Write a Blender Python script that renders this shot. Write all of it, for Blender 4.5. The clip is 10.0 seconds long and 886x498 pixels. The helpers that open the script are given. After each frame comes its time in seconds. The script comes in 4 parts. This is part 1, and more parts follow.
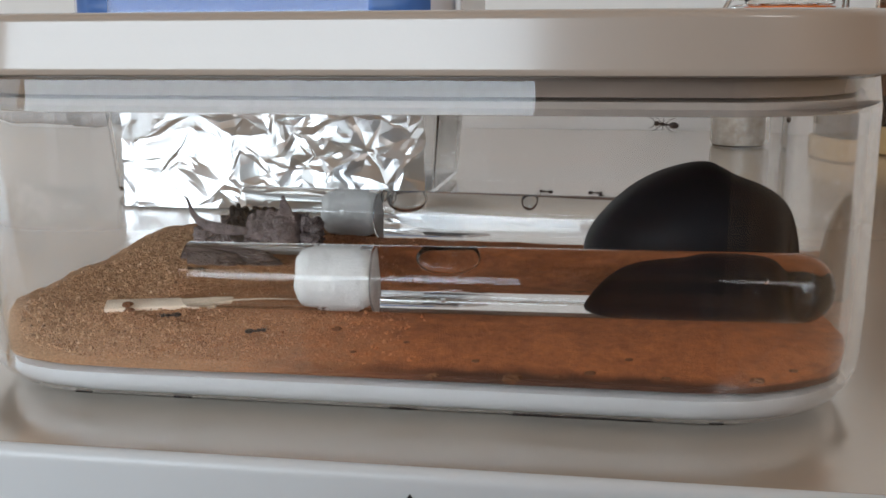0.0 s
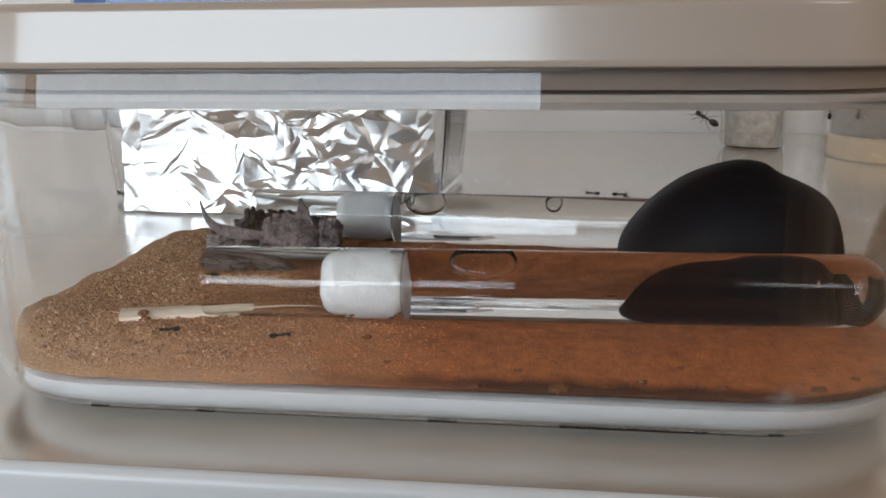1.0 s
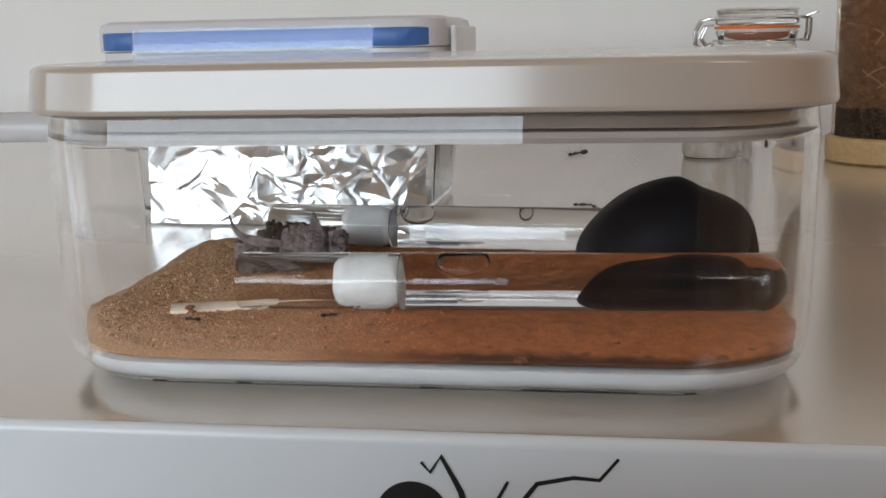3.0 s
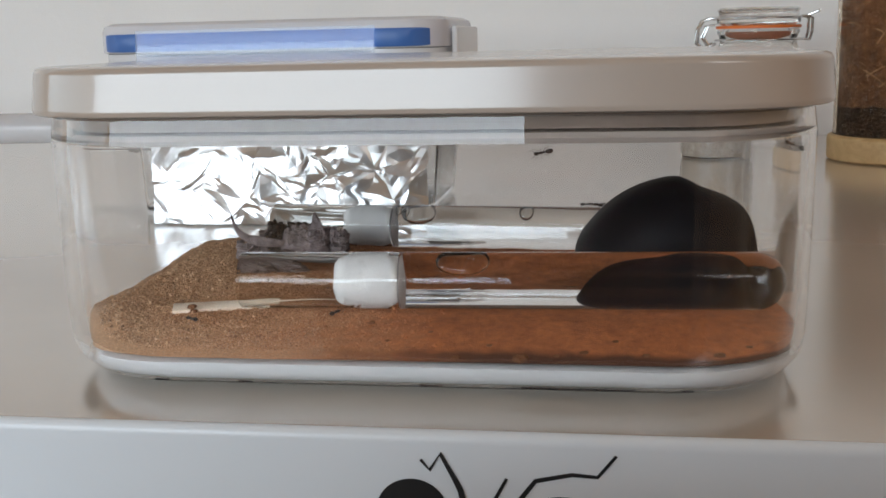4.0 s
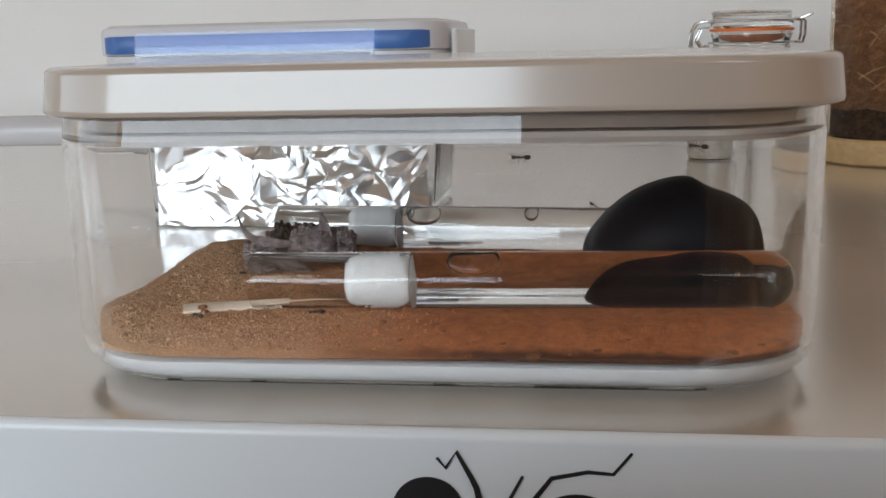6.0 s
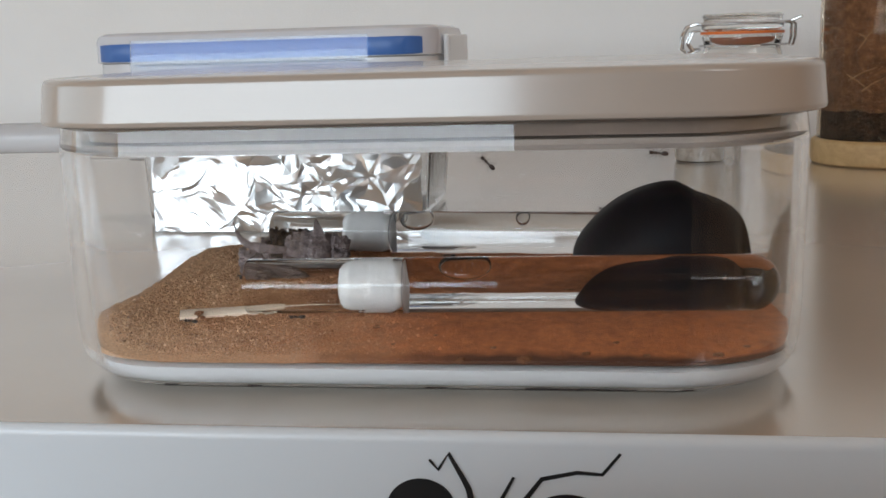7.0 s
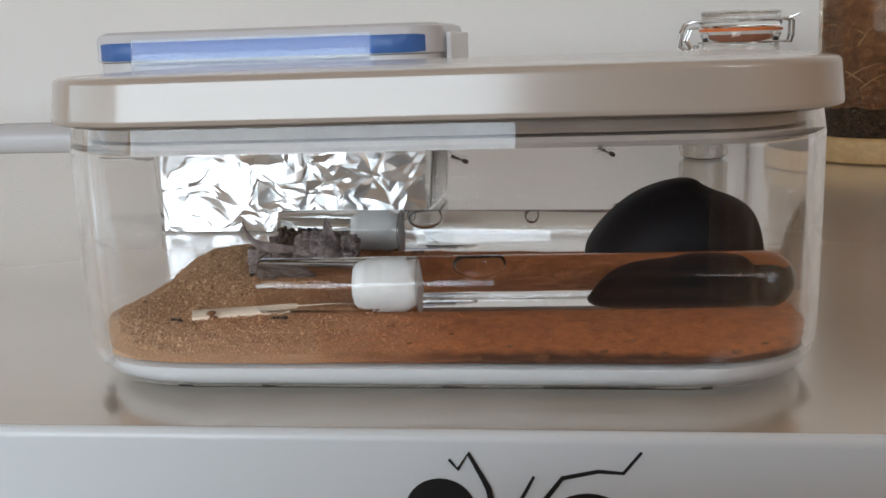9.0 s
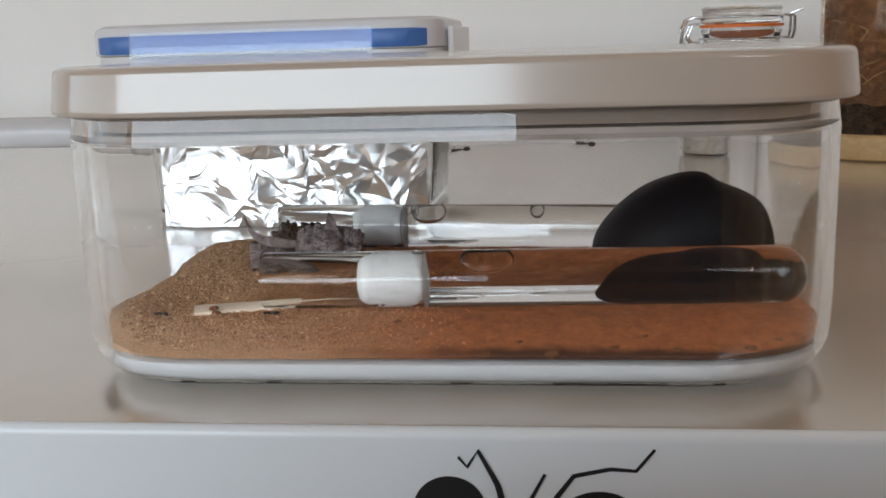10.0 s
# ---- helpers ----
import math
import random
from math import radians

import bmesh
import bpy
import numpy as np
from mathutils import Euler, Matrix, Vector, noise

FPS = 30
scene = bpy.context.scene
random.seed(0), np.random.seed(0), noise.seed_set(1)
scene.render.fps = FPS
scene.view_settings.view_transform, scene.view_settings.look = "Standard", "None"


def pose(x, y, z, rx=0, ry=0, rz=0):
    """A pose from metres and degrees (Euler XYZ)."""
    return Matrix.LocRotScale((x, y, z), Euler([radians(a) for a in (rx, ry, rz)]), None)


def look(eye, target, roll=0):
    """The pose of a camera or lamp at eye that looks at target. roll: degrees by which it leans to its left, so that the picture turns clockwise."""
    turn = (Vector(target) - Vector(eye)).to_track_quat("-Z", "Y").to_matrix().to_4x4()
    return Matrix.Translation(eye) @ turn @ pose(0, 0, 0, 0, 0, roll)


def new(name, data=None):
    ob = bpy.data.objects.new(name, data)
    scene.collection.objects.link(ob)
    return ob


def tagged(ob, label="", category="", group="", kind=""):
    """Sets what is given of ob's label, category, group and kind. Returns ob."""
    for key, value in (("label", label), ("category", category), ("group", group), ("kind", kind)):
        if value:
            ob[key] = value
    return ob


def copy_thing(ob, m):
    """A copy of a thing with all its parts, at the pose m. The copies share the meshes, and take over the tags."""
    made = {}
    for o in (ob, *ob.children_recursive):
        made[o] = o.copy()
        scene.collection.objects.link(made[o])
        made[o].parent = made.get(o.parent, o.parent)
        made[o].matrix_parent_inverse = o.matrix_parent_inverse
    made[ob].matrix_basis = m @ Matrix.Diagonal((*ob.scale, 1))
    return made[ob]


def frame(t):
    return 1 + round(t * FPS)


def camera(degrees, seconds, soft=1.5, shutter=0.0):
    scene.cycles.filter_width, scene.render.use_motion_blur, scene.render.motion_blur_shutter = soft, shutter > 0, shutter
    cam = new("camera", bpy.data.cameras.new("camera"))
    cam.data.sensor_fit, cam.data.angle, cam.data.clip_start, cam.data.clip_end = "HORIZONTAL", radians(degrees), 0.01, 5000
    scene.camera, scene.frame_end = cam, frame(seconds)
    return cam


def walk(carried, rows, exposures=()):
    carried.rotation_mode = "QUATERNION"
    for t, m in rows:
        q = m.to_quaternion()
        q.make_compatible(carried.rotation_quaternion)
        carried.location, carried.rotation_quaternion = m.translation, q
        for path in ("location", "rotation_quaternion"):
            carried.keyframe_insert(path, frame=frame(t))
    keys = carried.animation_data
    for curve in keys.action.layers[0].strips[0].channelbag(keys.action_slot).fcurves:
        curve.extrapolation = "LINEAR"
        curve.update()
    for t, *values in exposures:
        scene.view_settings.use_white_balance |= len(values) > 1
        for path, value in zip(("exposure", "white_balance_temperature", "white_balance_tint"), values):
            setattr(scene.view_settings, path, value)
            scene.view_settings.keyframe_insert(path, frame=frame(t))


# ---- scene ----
cam = camera(45.0, 10.0, soft=1.6, shutter=0.4)
# time, eye x, y, z, then yaw to the left, pitch up and roll in degrees
ROWS = [
    (0.0, 0.0515, -0.2308, 0.0873, 9.37, -11.85, -0.33),
    (0.5, 0.0451, -0.2239, 0.0855, 9.04, -11.68, -0.52),
    (1.0, 0.0384, -0.2204, 0.0842, 8.53, -11.53, -0.48),
    (1.5, 0.0354, -0.2225, 0.0836, 8.35, -11.43, -0.58),
    (2.0, 0.0359, -0.2436, 0.0886, 8.24, -11.37, -0.82),
    (2.5, 0.0460, -0.2743, 0.0950, 8.22, -11.26, -1.06),
    (4.0, 0.0513, -0.2799, 0.0958, 8.61, -11.24, -1.36),
    (4.5, 0.0493, -0.2813, 0.0957, 8.39, -11.21, -1.25),
    (5.0, 0.0448, -0.2803, 0.0946, 8.16, -11.16, -1.16),
    (6.5, 0.0445, -0.2840, 0.0957, 7.70, -11.00, -1.51),
    (7.0, 0.0465, -0.2870, 0.0970, 7.65, -10.96, -1.71),
    (7.5, 0.0473, -0.2906, 0.0977, 7.55, -10.92, -1.79),
    (8.0, 0.0432, -0.2889, 0.0964, 7.43, -10.96, -1.93),
    (8.5, 0.0389, -0.2897, 0.0969, 7.27, -10.99, -1.88),
    (9.0, 0.0395, -0.2862, 0.0968, 7.13, -11.04, -1.91),
    (9.5, 0.0406, -0.2840, 0.0979, 6.99, -11.06, -1.97),
    (10.0, 0.0354, -0.2818, 0.0947, 6.84, -11.13, -1.80),
]


def eye_pose(x, y, z, yaw, pitch, roll):
    yaw, pitch = radians(yaw), radians(pitch)
    way = Vector((-math.sin(yaw) * math.cos(pitch), math.cos(yaw) * math.cos(pitch), math.sin(pitch)))
    return look((x, y, z), Vector((x, y, z)) + way, roll)


walk(cam, [(t, eye_pose(*row)) for t, *row in ROWS], [(0.0, 0.0), (10.0, 0.0)])

# ---- light: one tall window behind the camera, two added fills, dim room round it ----
WINDOW = (-2.50, -0.05, 0.08, 0.88)  # x0, x1, z0, z1 in the south wall
SIDE_FILL, WEST = (-2.45, 0.30, 0.22, 0.60), -2.6  # y0, y1, z0, z1 of an unseen fill opening added in the west wall
RIGHT_FILL = (0.90, 2.30, 1.10, 1.80)  # a second, unseen opening in the south wall, added to brighten the right
SOUTH = -2.5
world = bpy.data.worlds.new("sky")
world.use_nodes = True
scene.world = world
sky = world.node_tree.nodes.new("ShaderNodeTexSky")
sky.sky_type, sky.sun_disc, sky.sun_elevation, sky.sun_rotation = "NISHITA", False, radians(35), radians(200)
world.node_tree.links.new(sky.outputs[0], world.node_tree.nodes["Background"].inputs[0])
world.node_tree.nodes["Background"].inputs[1].default_value = 0.1


def opening_light(middle, aim, wide, high, watts, tint=(0.735, 0.875, 0.995)):
    data = bpy.data.lights.new("window_and_fill_light", "AREA")
    data.shape, data.size, data.size_y = "RECTANGLE", wide, high
    data.energy, data.color = watts, tint
    ob = new("window_and_fill_light", data)
    ob.matrix_world = look(middle, aim)


wx0, wx1, wz0, wz1 = WINDOW
opening_light(((wx0 + wx1) / 2, SOUTH + 0.01, (wz0 + wz1) / 2), ((wx0 + wx1) / 2, 0, (wz0 + wz1) / 2), wx1 - wx0, wz1 - wz0, 45.0)
rx0, rx1, rz0, rz1 = RIGHT_FILL
opening_light(((rx0 + rx1) / 2, SOUTH + 0.01, (rz0 + rz1) / 2), ((rx0 + rx1) / 2, 0, (rz0 + rz1) / 2), rx1 - rx0, rz1 - rz0, 16.0, (0.90, 0.88, 0.85))
sy0, sy1, sz0, sz1 = SIDE_FILL
opening_light((WEST + 0.01, (sy0 + sy1) / 2, (sz0 + sz1) / 2), (0, (sy0 + sy1) / 2, (sz0 + sz1) / 2), sy1 - sy0, sz1 - sz0, 7.0)


# ---- materials ----
def material(name, rgb, rough=0.5, metal=0.0, **more):
    m = bpy.data.materials.new(name)
    m.use_nodes = True
    b = m.node_tree.nodes["Principled BSDF"]
    b.inputs["Base Color"].default_value = (*rgb, 1)
    b.inputs["Roughness"].default_value = rough
    b.inputs["Metallic"].default_value = metal
    for key, value in more.items():
        b.inputs[key.replace("_", " ").title().replace("Ior", "IOR")].default_value = value
    return m


def node(m, kind, **values):
    n = m.node_tree.nodes.new(kind)
    for key, value in values.items():
        n.inputs[key.replace("_", " ").title()].default_value = value
    return n


def coords(m):
    return m.node_tree.nodes.new("ShaderNodeTexCoord").outputs["Object"]


def vary(m, scale, stops, detail=4.0, rough=0.6, distortion=0.0, where=None):
    """Base colour from a noise through a ramp of (position, rgb)."""
    links = m.node_tree.links
    n = node(m, "ShaderNodeTexNoise", scale=scale, detail=detail, roughness=rough, distortion=distortion)
    links.new(where or coords(m), n.inputs["Vector"])
    ramp = m.node_tree.nodes.new("ShaderNodeValToRGB")
    e = ramp.color_ramp.elements
    while len(e) < len(stops):
        e.new(0.5)
    for el, (at, rgb) in zip(e, stops):
        el.position, el.color = at, (*rgb, 1)
    links.new(n.outputs[0], ramp.inputs[0])
    links.new(ramp.outputs[0], m.node_tree.nodes["Principled BSDF"].inputs["Base Color"])
    return ramp


def bump(m, layers, distance=0.0005, strength=0.5):
    """Fine relief from a sum of noises (scale, weight)."""
    links, last = m.node_tree.links, None
    for scale, weight in layers:
        n = node(m, "ShaderNodeTexNoise", scale=scale, detail=3.0)
        links.new(coords(m), n.inputs["Vector"])
        mul = m.node_tree.nodes.new("ShaderNodeMath")
        mul.operation = "MULTIPLY_ADD"
        mul.inputs[1].default_value = weight
        mul.inputs[2].default_value = 0.0
        links.new(n.outputs[0], mul.inputs[0])
        if last:
            links.new(last, mul.inputs[2])
        last = mul.outputs[0]
    b = node(m, "ShaderNodeBump", strength=strength, distance=distance)
    links.new(last, b.inputs["Height"])
    links.new(b.outputs[0], m.node_tree.nodes["Principled BSDF"].inputs["Normal"])
    return m


def clear(name, rgb, ior, rough=0.0):
    m = bpy.data.materials.new(name)
    m.use_nodes = True
    t = m.node_tree
    t.nodes.remove(t.nodes["Principled BSDF"])
    g = t.nodes.new("ShaderNodeBsdfGlass")
    g.inputs["Color"].default_value = (*rgb, 1)
    g.inputs["IOR"].default_value = ior
    g.inputs["Roughness"].default_value = rough
    t.links.new(g.outputs[0], t.nodes["Material Output"].inputs[0])
    return m


# the lid is white; its tan base colour carries the shade on it
LID = bump(material("shaded_white_plastic", (0.45, 0.38, 0.325), 0.3, coat_weight=1.0, coat_roughness=0.14, coat_ior=1.5), [(900, 1), (60, 2)], 0.0001, 0.15)
vary(LID, 9.0, [(0.3, (0.395, 0.328, 0.278)), (0.7, (0.43, 0.358, 0.303))], 5)
# same white plastic as the lid, darkened to hold the shade below it
PLUG = material("shaded_inner_plastic", (0.17, 0.125, 0.098), 0.25, coat_weight=1.0, coat_roughness=0.15, coat_ior=1.7)
SEAL = material("silicone", (0.36, 0.30, 0.26), 0.25, coat_weight=1.0, coat_roughness=0.15, coat_ior=1.6, transmission_weight=0.3)
# whitish colour stands in for the light seen in the clear bottom
BASE = material("pale_base_plastic", (0.74, 0.72, 0.71), 0.3, transmission_weight=0.2, ior=1.4)
CLEAR = clear("clear_plastic", (0.997, 0.997, 0.996), 1.45)
GLASS = clear("tube_glass", (0.99, 0.99, 0.99), 1.36)
WATER = clear("bubble_wall", (0.99, 0.99, 0.985), 1.15)
JAR = clear("jar_glass", (0.98, 0.975, 0.965), 1.45)
MILKY = material("milky_plastic", (0.84, 0.83, 0.84), 0.22, transmission_weight=0.3, ior=1.3)
FLAP = material("frosted_flap", (0.82, 0.86, 0.92), 0.10, transmission_weight=0.88, ior=1.3)
BLUE = material("blue_silicone", (0.05, 0.14, 0.40), 0.4)
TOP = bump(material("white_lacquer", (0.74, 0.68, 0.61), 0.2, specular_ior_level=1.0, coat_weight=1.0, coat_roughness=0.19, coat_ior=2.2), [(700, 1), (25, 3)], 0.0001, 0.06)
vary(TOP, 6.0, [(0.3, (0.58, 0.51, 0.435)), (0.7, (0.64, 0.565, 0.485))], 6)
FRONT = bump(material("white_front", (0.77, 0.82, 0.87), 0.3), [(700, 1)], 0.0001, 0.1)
BLACK = material("black_vinyl", (0.012, 0.012, 0.013), 0.45)
PAINT = bump(material("white_wall_paint", (0.80, 0.79, 0.77), 0.8), [(160, 1), (900, 1)], 0.0006, 0.4)
vary(PAINT, 3.0, [(0.3, (0.76, 0.76, 0.76)), (0.7, (0.82, 0.82, 0.82))], 5)
ROOM = bump(material("warm_wall_paint", (0.55, 0.37, 0.25), 0.85), [(120, 1)], 0.0006, 0.3)
vary(ROOM, 2.0, [(0.3, (0.62, 0.41, 0.24)), (0.7, (0.72, 0.49, 0.29))], 5)
CREAM = bump(material("cream_paint", (0.72, 0.60, 0.48), 0.85), [(120, 1)], 0.0006, 0.3)
vary(CREAM, 2.0, [(0.3, (0.68, 0.55, 0.42)), (0.7, (0.74, 0.61, 0.48))], 5)
BLOCKER = bump(material("dark_brown_blocker", (0.10, 0.06, 0.04), 0.85), [(120, 1)], 0.0006, 0.3)
vary(BLOCKER, 3.0, [(0.3, (0.11, 0.055, 0.032)), (0.7, (0.16, 0.08, 0.047))], 5)
FLOOR = material("wood_floor", (0.30, 0.19, 0.11), 0.5)
vary(FLOOR, 8.0, [(0.3, (0.30, 0.25, 0.20)), (0.7, (0.42, 0.36, 0.30))], 6)
SAND = bump(material("sand", (0.36, 0.17, 0.07), 0.9), [(900, 0.7), (2600, 0.8), (120, 1.0)], 0.0006, 0.6)
vary(SAND, 1500.0, [(0.28, (0.21, 0.10, 0.047)), (0.41, (0.47, 0.255, 0.130)), (0.57, (0.62, 0.355, 0.195)), (0.74, (0.84, 0.59, 0.385))], 5, 0.8)


def damp_and_shade(m):
    """A dark line of dampness low in the sand, stronger on the right half, and painted shade over that half."""
    t = m.node_tree
    xyz = t.nodes.new("ShaderNodeSeparateXYZ")
    wave = node(m, "ShaderNodeTexNoise", scale=55.0, detail=3.0)
    where = coords(m)
    t.links.new(where, xyz.inputs[0]), t.links.new(where, wave.inputs["Vector"])
    low = t.nodes.new("ShaderNodeMath")
    low.operation = "MULTIPLY_ADD"
    low.inputs[1].default_value = -0.003
    t.links.new(wave.outputs[0], low.inputs[0]), t.links.new(xyz.outputs[2], low.inputs[2])
    edge = t.nodes.new("ShaderNodeMapRange")
    edge.inputs[1].default_value, edge.inputs[2].default_value, edge.inputs[3].default_value, edge.inputs[4].default_value = 0.0138, 0.0146, 1.0, 0.0
    t.links.new(low.outputs[0], edge.inputs[0])
    side = t.nodes.new("ShaderNodeMapRange")
    side.inputs[1].default_value, side.inputs[2].default_value = -0.03, 0.02
    t.links.new(xyz.outputs[0], side.inputs[0])
    both = t.nodes.new("ShaderNodeMath")
    both.operation = "MULTIPLY"
    t.links.new(edge.outputs[0], both.inputs[0]), t.links.new(side.outputs[0], both.inputs[1])
    base = t.nodes["Principled BSDF"].inputs["Base Color"]
    old = base.links[0].from_socket
    mix = t.nodes.new("ShaderNodeMixRGB")
    mix.inputs[2].default_value = (0.10, 0.033, 0.013, 1)
    # darker orange towards the right: the shade there is put into the colour
    right_shade = t.nodes.new("ShaderNodeMixRGB")
    tone = t.nodes.new("ShaderNodeValToRGB")
    tone.color_ramp.elements[0].position, tone.color_ramp.elements[1].position = 0.36, 0.66
    tone.color_ramp.elements[0].color, tone.color_ramp.elements[1].color = (0.245, 0.054, 0.010, 1), (0.60, 0.165, 0.035, 1)
    patch = node(m, "ShaderNodeTexNoise", scale=240.0, detail=10.0, roughness=0.82)
    t.links.new(where, patch.inputs["Vector"]), t.links.new(patch.outputs[0], tone.inputs[0])
    t.links.new(tone.outputs[0], right_shade.inputs[2])
    blot = node(m, "ShaderNodeTexNoise", scale=30.0, detail=4.0)
    shift = t.nodes.new("ShaderNodeMath")
    shift.operation = "MULTIPLY_ADD"
    shift.inputs[1].default_value = 0.06
    reach = t.nodes.new("ShaderNodeMapRange")
    reach.inputs[1].default_value, reach.inputs[2].default_value, reach.inputs[4].default_value = -0.045, 0.04, 0.86
    t.links.new(where, blot.inputs["Vector"]), t.links.new(blot.outputs[0], shift.inputs[0]), t.links.new(xyz.outputs[0], shift.inputs[2])
    t.links.new(shift.outputs[0], reach.inputs[0]), t.links.new(reach.outputs[0], right_shade.inputs[0])
    t.links.new(old, right_shade.inputs[1]), t.links.new(right_shade.outputs[0], mix.inputs[1])
    t.links.new(both.outputs[0], mix.inputs[0]), t.links.new(mix.outputs[0], base)


damp_and_shade(SAND)
GRAIN = material("sand_grain", (0.4, 0.25, 0.13), 0.85)
STONE = bump(material("black_pebble", (0.012, 0.012, 0.014), 0.5, specular_ior_level=0.06), [(300, 1)], 0.0002, 0.2)
vary(STONE, 160.0, [(0.35, (0.005, 0.005, 0.006)), (0.62, (0.008, 0.008, 0.009)), (0.8, (0.022, 0.022, 0.024))], 6, 0.7)
BARK = bump(material("grey_bark", (0.17, 0.13, 0.12), 0.85), [(500, 1), (1800, 0.7), (150, 1.0)], 0.0010, 0.9)
vary(BARK, 260.0, [(0.33, (0.028, 0.019, 0.017)), (0.40, (0.135, 0.102, 0.096)), (0.60, (0.225, 0.175, 0.165)), (0.76, (0.37, 0.31, 0.295))], 6, 0.75)
DARK = bump(material("dark_crumbs", (0.02, 0.014, 0.012), 0.95), [(1500, 1)], 0.001, 0.9)
vary(DARK, 700.0, [(0.35, (0.010, 0.007, 0.006)), (0.7, (0.05, 0.035, 0.03))], 5)
PALE = bump(material("pale_wood", (0.62, 0.46, 0.31), 0.7), [(900, 1)], 0.0004, 0.5)
vary(PALE, 180.0, [(0.3, (0.78, 0.61, 0.46)), (0.7, (0.90, 0.76, 0.61))], 5)
WOOD = material("jar_wood", (0.42, 0.26, 0.11), 0.5)
vary(WOOD, 60.0, [(0.3, (0.46, 0.30, 0.13)), (0.7, (0.60, 0.41, 0.20))], 6, 0.6, 2.0)
SOIL = bump(material("dark_soil", (0.03, 0.018, 0.012), 0.95, specular_ior_level=0.1), [(400, 1)], 0.003, 1.0)
vary(SOIL, 220.0, [(0.35, (0.014, 0.009, 0.006)), (0.7, (0.06, 0.036, 0.022))], 6)
STRAW = bump(material("dry_moss", (0.20, 0.12, 0.06), 0.95), [(250, 1)], 0.003, 1.0)
vary(STRAW, 120.0, [(0.3, (0.055, 0.023, 0.009)), (0.55, (0.115, 0.050, 0.019)), (0.75, (0.21, 0.10, 0.042))], 6, 0.7, 1.0)
THIN = clear("thin_clear_plastic", (0.985, 0.985, 0.985), 1.10)
TINTED = clear("thin_glass", (0.97, 0.93, 0.88), 1.16)
DRY = material("dry_straw", (0.33, 0.19, 0.09), 0.8)
vary(DRY, 90.0, [(0.3, (0.15, 0.075, 0.032)), (0.7, (0.30, 0.18, 0.085))], 5)
DRIED = bump(material("dried_filling", (0.42, 0.36, 0.31), 0.95), [(250, 1)], 0.003, 1.0)
vary(DRIED, 150.0, [(0.3, (0.30, 0.25, 0.21)), (0.7, (0.52, 0.46, 0.41))], 5)
COTTON = bump(material("cotton", (0.76, 0.75, 0.75), 1.0), [(500, 0.8), (1600, 1.0), (5000, 0.8)], 0.0010, 0.55)
FOIL = bump(material("aluminium_foil", (0.74, 0.75, 0.76), 0.32, 1.0), [(200, 0.6), (700, 0.25)], 0.0010, 0.08)
vary(COTTON, 450.0, [(0.3, (0.74, 0.70, 0.67)), (0.7, (0.84, 0.80, 0.77))], 5)
STEEL = material("steel_wire", (0.60, 0.60, 0.60), 0.25, 1.0)
ORANGE = material("orange_rubber", (0.72, 0.16, 0.02), 0.5)
HOSE = material("hose_plastic", (0.78, 0.78, 0.80), 0.25, transmission_weight=0.6, ior=1.4)
ANT = material("ant_shell", (0.020, 0.010, 0.007), 0.3)
CLOD = material("dark_clod", (0.17, 0.065, 0.024), 0.9)


# ---- mesh helpers ----
def finish(name, bm, mat, smooth=True, flip=True):
    if flip:
        bmesh.ops.recalc_face_normals(bm, faces=bm.faces)
        if bm.calc_volume(signed=True) < 0:
            bmesh.ops.reverse_faces(bm, faces=bm.faces)
    me = bpy.data.meshes.new(name)
    bm.to_mesh(me)
    bm.free()
    me.materials.append(mat)
    if smooth:
        me.shade_smooth()
        me.set_sharp_from_angle(angle=radians(42))
    return me


def part(name, bm, mat, parent=None, label="", smooth=True, flip=True):
    ob = new(name, finish(name, bm, mat, smooth, flip))
    ob.parent = parent
    return tagged(ob, label)


def sharp(ob, degrees=35):
    ob.data.set_sharp_from_angle(angle=radians(degrees))
    return ob


def box(bm, x0, x1, y0, y1, z0, z1, bevel=0.0, segs=2):
    g = bmesh.ops.create_cube(bm, size=1.0)
    bmesh.ops.transform(bm, verts=g["verts"], matrix=Matrix.Translation(((x0 + x1) / 2, (y0 + y1) / 2, (z0 + z1) / 2)) @ Matrix.Diagonal((x1 - x0, y1 - y0, z1 - z0, 1)))
    if bevel:
        edges = {e for v in g["verts"] for e in v.link_edges}
        bmesh.ops.bevel(bm, geom=list(edges), offset=bevel, segments=segs, profile=0.5, affect="EDGES")
    return bm


def rrect(cx, cy, hx, hy, r, n=12, side=10):
    """Points of a rounded rectangle, with points along its straight sides."""
    r = max(min(r, hx - 1e-5, hy - 1e-5), 1e-5)
    pts = []
    for k, (sx, sy) in enumerate(((1, 1), (-1, 1), (-1, -1), (1, -1))):
        arc = [(cx + sx * (hx - r) + r * math.cos(a), cy + sy * (hy - r) + r * math.sin(a)) for a in (math.pi / 2 * (k + i / n) for i in range(n + 1))]
        if pts:
            a, b = pts[-1], arc[0]
            pts += [(a[0] + (b[0] - a[0]) * i / side, a[1] + (b[1] - a[1]) * i / side) for i in range(1, side)]
        pts += arc
    a, b = pts[-1], pts[0]
    pts += [(a[0] + (b[0] - a[0]) * i / side, a[1] + (b[1] - a[1]) * i / side) for i in range(1, side)]
    return pts


